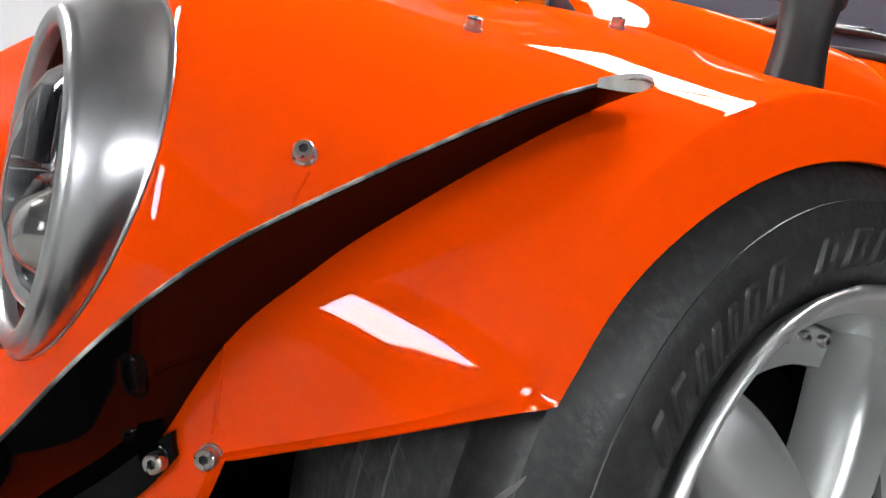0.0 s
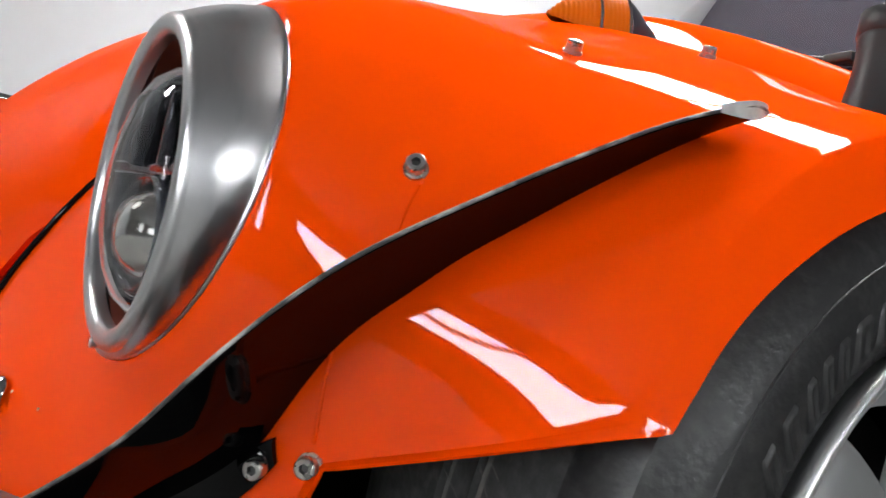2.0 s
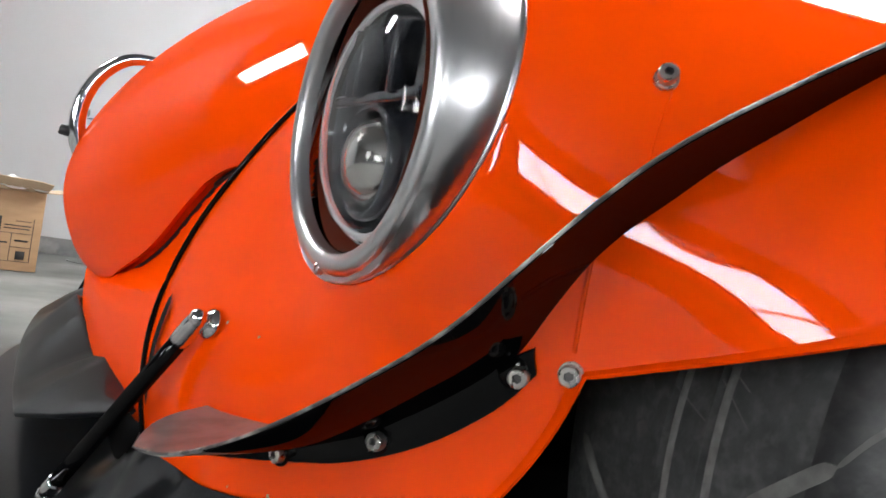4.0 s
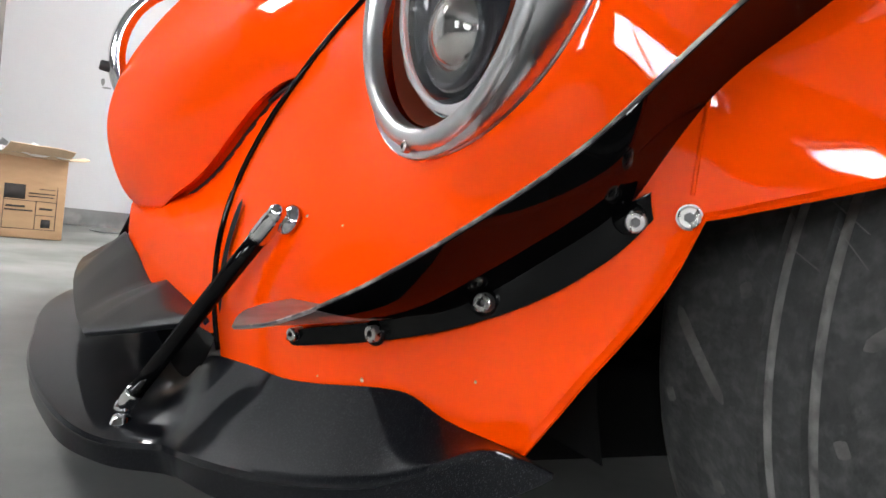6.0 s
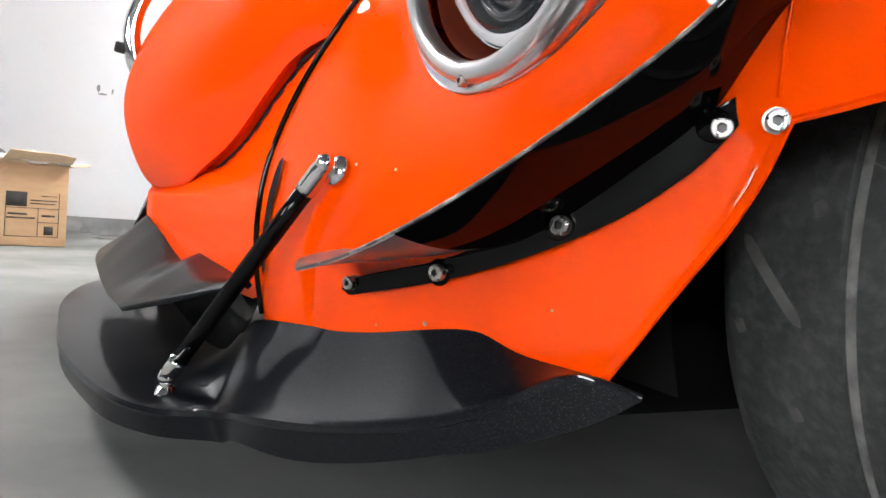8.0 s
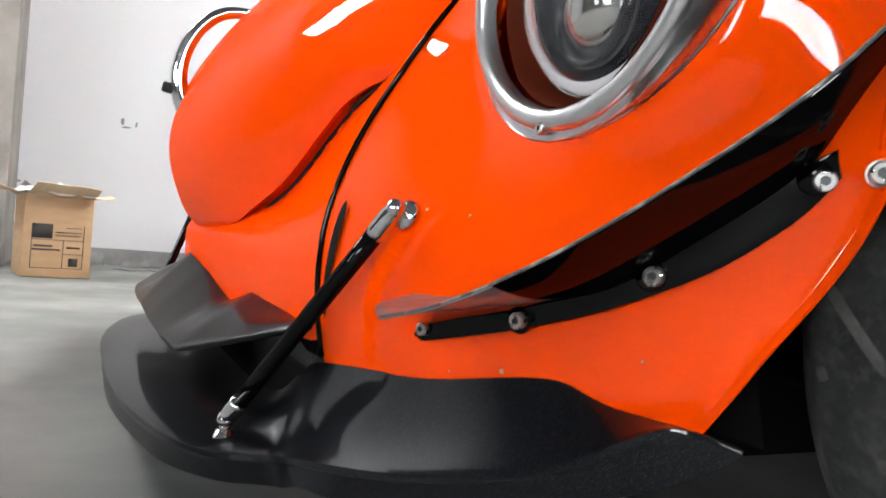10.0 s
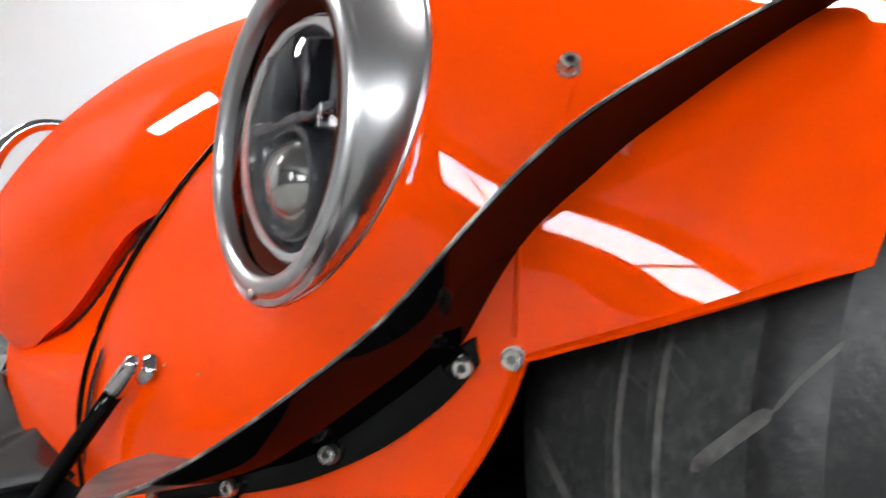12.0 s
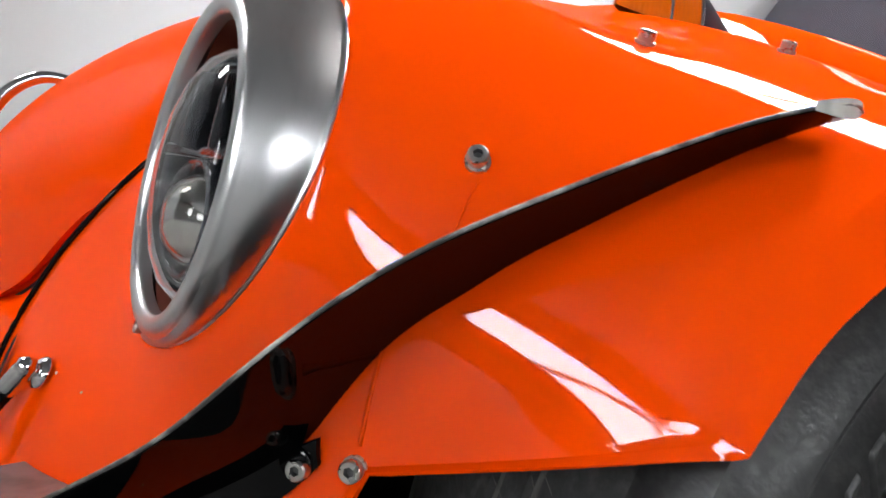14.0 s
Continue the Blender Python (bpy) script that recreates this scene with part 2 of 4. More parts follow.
def pierced_wall(start, end, openings, place):
    """A wall from start to end with openings (from, to, sill, head); place(s, z) gives a block's centre or, with size, its extent."""
    bm = bmesh.new()

    def block(s0, s1, z0, z1):
        centre, size = place((s0 + s1) / 2, (z0 + z1) / 2), place(s1 - s0, z1 - z0, True)
        bmesh.ops.create_cube(bm, size=1.0, matrix=Matrix.Translation(centre) @ Matrix.Diagonal((*size, 1)))

    left = start
    for s0, s1, z0, z1 in openings:
        block(left, s0, 0, 4.2)
        block(s0, s1, 0, z0)
        block(s0, s1, z1, 4.2)
        left = s1
    block(left, end, 0, 4.2)
    return bm


def south(s, z, size=False):
    return (s, 0.1, z) if size else (s, SOUTH_Y - 0.05, z)


def east(s, z, size=False):
    return (0.1, s, z) if size else (12.05, s, z)


count = 0
for name, start, end, openings, place, outside in (("wall_south", -3.5, 12.0, OPENINGS, south, Vector((0, -0.65, 0))), ("wall_east", -7.3, 8.0, EAST_OPENINGS, east, Vector((0.65, 0, 0)))):
    tagged(new(name, mesh_object(name, pierced_wall(start, end, openings, place), WALL_GREY, False)), "unseen wall with window openings, darkened to hold back bounced light", "wall", kind="structure")
    for s0, s1, z0, z1 in openings:
        count += 1
        win = tagged(new("window_%d" % count), "plain window opening with a pale metal frame", "window", kind="structure")
        thin = 0.04
        for sc, zc, sl, zl in ((s0 + 0.022, (z0 + z1) / 2, thin, z1 - z0), (s1 - 0.022, (z0 + z1) / 2, thin, z1 - z0), ((s0 + s1) / 2, z0 + 0.022, s1 - s0 - 0.09, thin), ((s0 + s1) / 2, z1 - 0.022, s1 - s0 - 0.09, thin)):
            size = [0.06 if q == 0.1 else q for q in place(sl, zl, True)]
            part("window_frame", box(size, place(sc, zc)), SKIRT_M, win)
        bars = round((s1 - s0) / 1.6)
        for k in range(1, bars):
            size = [0.05 if q == 0.1 else q for q in place(0.07, z1 - z0 - 0.09, True)]
            part("mullion", box(size, place(s0 + (s1 - s0) * k / bars, (z0 + z1) / 2)), SKIRT_M, win)
        size = [0.02 if q == 0.1 else q for q in place(s1 - s0 + 1.0, z1 - z0 + 1.0, True)]
        tagged(new("backdrop", mesh_object("backdrop", box(size, Vector(place((s0 + s1) / 2, (z0 + z1) / 2)) + outside), DAYLIGHT, False)), "bright hazy daylight outside the window", "backdrop", kind="structure")
slab("wall_north", (15.5, 0.1, 4.2), (4.25, 8.05, 2.1), WALL_GREY, "unseen garage wall, darkened to hold back bounced light", "wall")
slab("ceiling", (15.5, 15.3, 0.1), (4.25, 0.35, 4.25), CEILING_M, "unseen garage ceiling, darkened to hold back bounced light", "ceiling")
slab("baseboard", (0.02, 15.2, 0.09), (-3.488, 0.35, 0.047), SKIRT_M, "scuffed grey painted skirting along the wall", "baseboard")
slab("pillar", (0.5, 0.6, 4.19), (-3.1, -0.83, 2.1), PILLAR_M, "bare grey cement pillar by the wall", "pillar")


def ceiling_light(m):
    lamp = thing("ceiling_light", "long white ceiling light panel with a plain housing", "light", "ceiling lights")
    part("housing", box((1.59, 0.64, 0.06), (0, 0, 0.035), 0.008), CEILING_M, lamp)
    part("diffuser", box((1.52, 0.56, 0.03), (0, 0, -0.005), 0.01), TUBE, lamp, "glowing white diffuser")
    lamp.matrix_basis = m
    return lamp


first_light = ceiling_light(pose(-2.53, -2.56, 4.13, 0, 0, 58))
for lx, ly in ((-1.01, 2.60), (0.55, 2.18)):
    copy_thing(first_light, pose(lx, ly, 4.13, 0, 0, -14.8))


# ================= the car: surfaces =================
AXLE_Y, AXLE_Z = 0.55, 0.29          # front axle; x = 0 is the car's middle, y grows to the rear
FENDER_X = (0.48, 0.56, 0.64, 0.73, 0.81, 0.86, 0.90, 0.95, 1.0)
FENDER_PHI = (-14, 0, 10, 24, 38, 55, 80, 105, 135)
FENDER_R = [
    spline(FENDER_X, (0.545, 0.530, 0.508, 0.468, 0.438, 0.402, 0.372, 0.34, 0.32)),
    spline(FENDER_X, (0.545, 0.532, 0.508, 0.468, 0.442, 0.402, 0.368, 0.335, 0.31)),
    spline(FENDER_X, (0.538, 0.515, 0.480, 0.459, 0.443, 0.418, 0.375, 0.330, 0.298)),
    spline(FENDER_X, (0.505, 0.500, 0.488, 0.481, 0.471, 0.451, 0.405, 0.345, 0.297)),
    spline(FENDER_X, (0.46, 0.505, 0.525, 0.526, 0.498, 0.449, 0.402, 0.351, 0.305)),
    spline(FENDER_X, (0.44, 0.465, 0.478, 0.463, 0.424, 0.398, 0.375, 0.344, 0.312)),
    spline(FENDER_X, (0.430, 0.440, 0.443, 0.428, 0.394, 0.373, 0.354, 0.334, 0.316)),
    spline(FENDER_X, (0.42, 0.428, 0.429, 0.419, 0.391, 0.372, 0.355, 0.334, 0.316)),
    spline(FENDER_X, (0.40, 0.415, 0.42, 0.415, 0.40, 0.375, 0.352, 0.330, 0.30)),
]


welt_x = spline((-12, 0, 5, 12, 17, 24, 40, 135), (0.485, 0.487, 0.488, 0.51, 0.527, 0.53, 0.52, 0.50))
welt_fit = spline((-12, 0, 7, 13, 19, 25, 31, 40, 135), (0.001, 0.001, -0.004, 0.001, 0.006, 0.003, 0.0, 0.0, 0.0))


def fender_r(x, phi):
    k = max(0.0, 1 - max(0.0, x - float(welt_x(phi))) / 0.09)
    return float(spline(FENDER_PHI, [f(x) for f in FENDER_R])(phi)) + float(welt_fit(phi)) * k * k


def seat(p):
    """Lets the sheet run into the head-lamp ring's rear edge."""
    dx, dz = p.x - 0.7206, p.z - 0.4896
    d = math.hypot(dx, dz)
    if p.y > 0.3 or d > 0.19 or d < 1e-4:
        return p
    f = min(1, max(0, (d - 0.125) / (0.045 - 0.012 * dx / d)))
    f = f * f * (3 - 2 * f)
    y = 0.1078 + 0.139 * dx + 0.1776 * dz
    return Vector((p.x, y + (p.y - y) * f, p.z))


def fender_point(x, phi, lift=0.0):
    r = fender_r(x, phi)
    a = radians(phi)
    out = Vector((0, -math.cos(a), math.sin(a)))
    return seat(Vector((x, AXLE_Y, AXLE_Z)) + out * r) + out * lift


def fender_normal(x, phi):
    a = fender_point(x + 0.004, phi) - fender_point(x - 0.004, phi)
    b = fender_point(x, phi + 0.5) - fender_point(x, phi - 0.5)
    return a.cross(b).normalized() * -1.0 if a.cross(b).y > 0 else a.cross(b).normalized()


arch_low = spline((-12.7, -8, -5.7, -2.9, 0, 4, 9), (0.821, 0.843, 0.852, 0.863, 0.874, 0.886, 0.896))


def edge_x(phi):
    if phi < 9:
        return float(arch_low(phi))
    if phi < 23.5:
        return 0.896 + 0.118 * (phi - 9) / 14.5 + 0.010 * math.sin(math.pi * (phi - 9) / 14.5)
    return 1.014


lip_drop = spline((-11, 10, 20, 24, 32, 46, 66, 135), (0.002, 0.002, 0.006, 0.010, 0.017, 0.030, 0.040, 0.042))
lip_wide = spline((-13, 20, 24, 32, 46, 66, 135), (0.006, 0.010, 0.012, 0.015, 0.016, 0.015, 0.015))


def build_fender(side):
    """Front fender with its flare, from the welt to the wheel arch."""
    phis = [-12.7 + 21.7 * i / 32 for i in range(32)] + [9 + 14.5 * i / 22 for i in range(22)] + [23.5 + 106 * i / 110 for i in range(111)]
    n = 84
    net = np.zeros((len(phis), n + 1, 3))
    soft = np.zeros((len(phis), n + 1, 1))
    for i, phi in enumerate(phis):
        x0, xe = float(welt_x(phi)), edge_x(phi) - float(lip_wide(phi))
        for k in range(n + 1):
            net[i, k] = fender_point(x0 + (xe - x0) * k / n, phi)
            d = math.hypot(net[i, k, 0] - 0.7206, net[i, k, 2] - 0.4896)
            if 0 < k < n and 0 < i < len(phis) - 1:
                near = min(1, max(0, (d - 0.129) / 0.012)) if net[i, k, 1] < 0.3 else 1.0
                inner = min(1, max(0, (0.80 - net[i, k, 0]) / 0.1))
                soft[i, k] = near * (0.12 + 0.88 * inner) * min(1, (len(phis) - 1 - i) / 8)
    for _ in range(70):
        mean = (net[:-2, 1:-1] + net[2:, 1:-1] + net[1:-1, :-2] + net[1:-1, 2:]) / 4
        net[1:-1, 1:-1] += (mean - net[1:-1, 1:-1]) * soft[1:-1, 1:-1] * 0.8
    bm = bmesh.new()
    rows = []
    for phi, line_of in zip(phis, net):
        wide = float(lip_wide(phi))
        xe = edge_x(phi) - wide
        row = [Vector(p) for p in line_of]
        re = fender_r(xe, phi)
        a = radians(phi)
        lip = float(lip_drop(phi))
        for f, g in ((0.08, 0.04), (0.2, 0.14), (0.5, 0.44), (0.85, 0.80), (1.0, 1.0)):
            r = re - lip * g
            row.append(Vector((xe + wide * f, AXLE_Y - r * math.cos(a), AXLE_Z + r * math.sin(a))))
        rows.append([bm.verts.new((side * p.x, p.y, p.z)) for p in row])
    for a, b in zip(rows, rows[1:]):
        for k in range(len(a) - 1):
            quad = (a[k], a[k + 1], b[k + 1], b[k])
            c = sum((v.co for v in quad), Vector()) / 4
            if math.hypot(abs(c.x) - 0.730, c.z - 0.491) > 0.1125 or c.y > 0.3:
                bm.faces.new(quad)
    return bm


car = thing("car", "orange customised rounded coupe with wide fenders on the garage floor", "car")

for side in (1, -1):
    fender = part("front_fender", build_fender(side), ORANGE, car, "glossy orange flared front fender")
    solid(fender, 0.003, -1.0 if side > 0 else 1.0)

# ---- hood, front panel and cowl ----
HOOD_V = (0, 0.05, 0.12, 0.22, 0.36, 0.5, 0.64, 0.8, 1.0)
HOOD_Y = spline(HOOD_V, (-0.005, -0.034, -0.057, -0.074, -0.066, -0.033, 0.06, 0.38, 1.30))
HOOD_Z = spline(HOOD_V, (0.287, 0.302, 0.335, 0.39, 0.46, 0.53, 0.645, 0.83, 1.0))
HOOD_W = spline(HOOD_V, (0.06, 0.172, 0.256, 0.320, 0.386, 0.438, 0.470, 0.486, 0.50))
HOOD_D = spline(HOOD_V, (0.0, 0.022, 0.067, 0.111, 0.139, 0.150, 0.14, 0.115, 0.10))


def hood_roll(s):
    return 0.93 * s * s + 0.07 * (1 - math.sqrt(1 - 0.985 * s ** 8))


def hood_point(u, v):
    s = 2 * u - 1
    x = s * float(HOOD_W(v))
    v0, v1 = max(0, v - 0.02), min(1, v + 0.02)
    ty, tz = float(HOOD_Y(v1) - HOOD_Y(v0)), float(HOOD_Z(v1) - HOOD_Z(v0))
    k = math.hypot(ty, tz)
    d = float(HOOD_D(v)) * hood_roll(s)
    f = min(1, max(0, (v - 0.3) / 0.25))
    oy, oz = (1 - f) + f * tz / k, -f * ty / k
    return Vector((x, float(HOOD_Y(v)) + d * oy, float(HOOD_Z(v)) + d * oz))


hood = part("hood", grid(hood_point, 64, 80), ORANGE, car, "glossy orange rounded front hood")
solid(hood, 0.012, 1.0)

WELD = [fender_point(float(welt_x(q)), q) for q in range(-11, 131, 3)]
WELD_LOW = [p for p in WELD if p.y < 0.4]


def weld_x(z):
    return float(np.interp(z, [p.z for p in WELD_LOW], [p.x for p in WELD_LOW]))


def weld_y(z):
    return float(np.interp(z, [p.z for p in WELD_LOW], [p.y for p in WELD_LOW]))


def hood_v(z):
    lo, hi = 0.0, 1.0
    for _ in range(24):
        mid = (lo + hi) / 2
        lo, hi = (mid, hi) if float(HOOD_Z(mid)) < z else (lo, mid)
    return lo


def front_panel_point(u, v):
    s = 2 * u - 1
    z = 0.197 + 0.343 * v
    x = s * float(weld_x(z))
    low = float(weld_y(z)) - 0.045 * (1 - s * s)
    h = hood_v(z)
    w, d, y0 = float(HOOD_W(h)), float(HOOD_D(h)), float(HOOD_Y(h))
    q = min(1, abs(x) / w)
    high = y0 + d * hood_roll(q) + 0.011
    t = min(1, max(0, (abs(x) - w) / max(0.02, abs(float(weld_x(z))) - w)))
    high += (float(weld_y(z)) - high) * t * t * (3 - 2 * t)
    f = min(1, max(0, (z - 0.285) / 0.035))
    return Vector((x, low + (high - low) * f, z))


part("front_panel", grid(front_panel_point, 80, 80), ORANGE, car, "orange front panel below the hood")
HOOD_EDGE = [hood_point(1.0, 0.3 + 0.7 * q / 150) + Vector((-0.012, 0.010, -0.006)) for q in range(151)]
weld_line = curve3([tuple(p) for p in WELD])


def flank_point(u, v):
    """From the hood's edge down to the welt."""
    b = Vector(weld_line(0.36 + 0.64 * v))
    e = min(HOOD_EDGE, key=lambda q: (q.y - b.y + 0.15 * v) ** 2 + (q.z - b.z - 0.06 * v) ** 2)
    p = e.lerp(b, u)
    p.y = e.y + (b.y - e.y) * u * u * (3 - 2 * u)
    return p


for side in (1, -1):
    part("side_strip", grid(lambda u, v, k=side: Matrix.Diagonal((k, 1, 1)) @ flank_point(u, v), 10, 60), ORANGE, car, "orange strip between hood and fender")
    part("fender_welt", tube(lambda t, k=side: Matrix.Diagonal((k, 1, 1)) @ (Vector(weld_line(0.85 * t)) + Vector((0, -0.0015, 0.0008))), 0.0026, 90, 8), BLACK_GLOSS, car, "black rubber welt between fender and body")

# black tubes put the gap's shadow under the hood edge into shape
for side in (0, 1):
    part("hood_gap_shade", tube(lambda t, k=side: hood_point(k, 0.01 + 0.74 * t) + Vector((0.003 * (1 - 2 * k), 0.009, -0.003)), 0.0032, 90, 8), BLACK_DULL, car, "black strip standing for the shade in the gap under the hood edge")
for side in (-1, 1):
    part("hood_gap_shade", tube(lambda t, k=side: hood_point((k + 1) / 2, 0.3 + 0.4 * t) + Vector((0.0035 * k, 0.0045, -0.003)), 0.0028, 60, 8), BLACK_DULL, car, "black strip standing for the shade in the gap under the hood edge")
part("hood_gap_shade", tube(lambda t: hood_point(t, 0.01) + Vector((0, 0.008, -0.004)), 0.0042, 20, 8), BLACK_DULL, car, "black strip standing for the shade in the gap under the hood edge")

# ---- wheels ----
WHEEL_X, HALF = 0.889, 0.132           # middle of the tyre, half its width


def socket_bolt(parent, place, normal, r=0.0055, h=0.008, washer=0.0, mat=None):
    """Round-headed bolt with a six-sided socket."""
    z = Vector(normal).normalized()
    x = z.orthogonal().normalized()
    y = z.cross(x)
    bm = bmesh.new()
    steps = 24
    prof = ([(washer, -0.002), (washer, 0.0012)] if washer else [(r, -0.002)]) + [(r, 0.0012), (r, h - 0.0008), (r - 0.0008, h), (-1, h), (-1, h - 0.0035), (0.0, h - 0.0035)]
    rings = []
    for q, d in prof:
        ring = []
        for k in range(steps):
            a = 2 * math.pi * k / steps
            rr = q
            if q < 0:
                rr = r * 0.50 * math.cos(math.pi / 6) / math.cos((a % (math.pi / 3)) - math.pi / 6)
            ring.append(bm.verts.new(Vector(place) + z * d + (x * math.cos(a) + y * math.sin(a)) * rr))
        rings.append(ring)
    for a, b in zip(rings, rings[1:]):
        for k in range(steps):
            f = bm.faces.new((a[k], a[(k + 1) % steps], b[(k + 1) % steps], b[k]))
            f.material_index = 1 if a in rings[-3:] else 0
    ob = part("bolt", bm, mat or STEEL, parent, "", True, 35)
    ob.data.materials.append(STEEL_DARK)
    return ob


def tread_patch(w, name, x0, a0, x1, a1, width, mat, lift=0.0004):
    """A worn strip on the tread from (x, angle) to (x, angle)."""
    R = 0.289
    def f(u, v):
        t = min(1, max(0, u))
        a = radians(a0 + (a1 - a0) * t)
        k = width * (v - 0.5) * math.sqrt(max(0.02, 1 - (2 * t - 1) ** 8))
        dx, da = x1 - x0, radians(a1 - a0) * R
        n = math.hypot(dx, da) or 1
        x = x0 + dx * t - k * da / n
        a += k * dx / n / R
        q = float(np.interp(x - WHEEL_X, (-0.128, -0.1235, -0.116, -0.106, -0.092, 0.075, 0.08, 0.098, 0.111), (0.270, 0.279, 0.2845, 0.2872, 0.2885, 0.2888, 0.2885, 0.2855, 0.279))) + lift
        return Vector((x - WHEEL_X, -q * math.cos(a), q * math.sin(a)))
    return part(name, grid(f, 16, 4), mat, w)


def wheel(m):
    w = new("wheel")
    w.parent = car
    b = HALF
    half = [(0.188, b - 0.016), (0.200, b - 0.005), (0.214, b - 0.001), (0.232, b), (0.250, b - 0.0035), (0.262, b - 0.009),
            (0.279, b - 0.021), (0.2855, b - 0.034), (0.2885, b - 0.052)]
    grooves = []
    for g in (0.012, -0.020):
        grooves += [(0.289, g + 0.006), (0.2825, g + 0.0045), (0.2825, g - 0.0045), (0.289, g - 0.006)]
    inner = [(0.2885, -0.092), (0.2872, -0.106), (0.2845, -0.116), (0.279, -0.1235), (0.270, -0.128), (0.255, -0.1315), (0.232, -0.132), (0.212, -0.130), (0.188, -0.116)]
    tyre = part("tyre", lathe(half + [(0.2888, 0.075)], 160, (1, 0, 0)), RUBBER, w, "worn black low-profile tyre", True, 28)
    tread = [(0.2888, 0.075)] + grooves + inner
    part("tread", lathe(tread, 160, (1, 0, 0)), RUBBER_WORN, w, "dusty scuffed grey tread", True, 28)
    for g in (0.012, -0.020):
        part("tread_groove", lathe([(0.2846, g + 0.0042), (0.2864, g + 0.001), (0.2846, g - 0.0042)], 120, (1, 0, 0)), DUST, w, "dusty grey tread groove")
    # brand lettering on the sidewall as plain slanted bars
    marks = [(23, 26.6, 0), (28.5, 32.6, 0), (35, 37, 0), (39, 41.2, 0), (43, 45.3, 0), (47.2, 51, 0), (53.3, 57.4, 0), (66.5, 71.5, 0), (74.5, 80, 0), (82.5, 87, 0), (150, 190, 0), (205, 220, 0)]
    for a0, a1, _ in marks:
        def f(u, v, a0=a0, a1=a1):
            r = 0.207 + 0.026 * v
            a = radians(a0 + (a1 - a0) * u + 4.0 * v)
            rim = min(u, 1 - u, v, 1 - v)
            e = -0.001 if rim < 0.05 else 0.0026 if rim < 0.3 else 0.0012
            return Vector((b - 0.0008 + e - 0.25 * max(0, 0.214 - r), -r * math.cos(a), r * math.sin(a)))
        part("sidewall_mark", grid(f, 10, 10), RUBBER, w)
    part("sidewall_rib", lathe([(0.2485, b - 0.0034), (0.2487, b - 0.0022), (0.2492, b - 0.0022), (0.2494, b - 0.0040)], 140, (1, 0, 0)), RUBBER, w)
    rim = [(0.187, b - 0.022), (0.1885, b - 0.012), (0.194, b - 0.006), (0.196, b - 0.001), (0.1945, b + 0.003), (0.190, b + 0.004), (0.186, b + 0.001), (0.181, b - 0.007), (0.176, b - 0.012)]
    part("rim_lip", lathe(rim, 120, (1, 0, 0)), RIM_METAL, w, "polished bright rim lip")
    part("rim_dish", lathe([(0.176, b - 0.012), (0.170, b - 0.03), (0.166, b - 0.055)], 96, (1, 0, 0)), ALLOY, w, "silver rim dish")
    # barrel and brake disc near-black, for the shade behind the spokes
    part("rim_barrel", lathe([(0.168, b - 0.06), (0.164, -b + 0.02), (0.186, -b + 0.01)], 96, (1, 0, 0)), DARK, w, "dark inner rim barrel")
    def flange(u, v):
        a = 2 * math.pi * u
        r = 0.167 - 0.032 * v
        return Vector((b - 0.062 + 0.006 * v, -r * math.cos(a), r * math.sin(a)))
    solid(part("rim_flange", grid(flange, 80, 2, True), ALLOY, w, "silver ring with small bolts"), 0.006, 0.0)
    for k in range(5):
        for q in (36, 45, 54, 63):
            a = radians(46 + 72 * k + q)
            socket_bolt(w, (b - 0.060, -0.155 * math.cos(a), 0.155 * math.sin(a)), (1, 0, 0), 0.0046, 0.009, 0.0062)
    spoke_half = spline((0, 0.3, 0.55, 0.78, 0.92, 1), (0.028, 0.030, 0.0325, 0.029, 0.024, 0.024))
    for k in range(5):
        a0 = 2 * math.pi * k / 5 + radians(43)

        def sp(u, v, a0=a0):
            r = 0.035 + 0.132 * u
            t = 2 * v - 1
            wid = float(spoke_half(u))
            rise = 0.016 * math.sqrt(max(0, 1 - t ** 4)) - 0.018 * abs(t) ** 6
            x = b - 0.037 + rise - 0.020 * u ** 3
            return Vector((x, -(r * math.cos(a0) - t * wid * math.sin(a0)), r * math.sin(a0) + t * wid * math.cos(a0)))
        solid(part("spoke", grid(sp, 18, 20), ALLOY, w, "rounded silver alloy spoke"), 0.006, 1.0)
    part("hub_cap", lathe([(0.0, b - 0.008), (0.028, b - 0.010), (0.036, b - 0.016), (0.044, b - 0.035), (0.05, b - 0.06)], 48, (1, 0, 0)), ALLOY, w)
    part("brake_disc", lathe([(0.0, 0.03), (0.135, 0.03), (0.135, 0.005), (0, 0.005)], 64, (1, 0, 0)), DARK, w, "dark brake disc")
    part("caliper", box((0.05, 0.05, 0.12), (0.035, -0.115, 0.02), 0.012), RED_PART, w, "red brake caliper")
    w.matrix_basis = m
    return w


front_wheel = wheel(pose(WHEEL_X, AXLE_Y, AXLE_Z))
for x0, a0, x1, a1, wd in ((0.790, 0.5, 0.837, -10.6, 0.009), (0.767, -16.5, 0.776, -25.0, 0.008), (0.776, -24.5, 0.768, -36.0, 0.010), (0.929, 0.4, 0.976, 8.2, 0.009), (0.976, 8.0, 1.004, 16.5, 0.003),
                           (0.79, 42, 0.837, 31, 0.009), (0.929, 44, 0.976, 52, 0.009), (0.79, -42, 0.837, -53, 0.009)):
    tread_patch(front_wheel, "tread_slit", x0, a0, x1, a1, wd, GROOVE)
for x0, a0 in ((0.844, 5.2), (0.786, -11.0), (0.825, -21.8), (0.920, -9.8), (0.905, 23), (0.81, 26), (0.93, -30)):
    tread_patch(front_wheel, "wear_mark", x0, a0, x0 + 0.004, a0 - 1.9, 0.009, GROOVE)
random.seed(11)
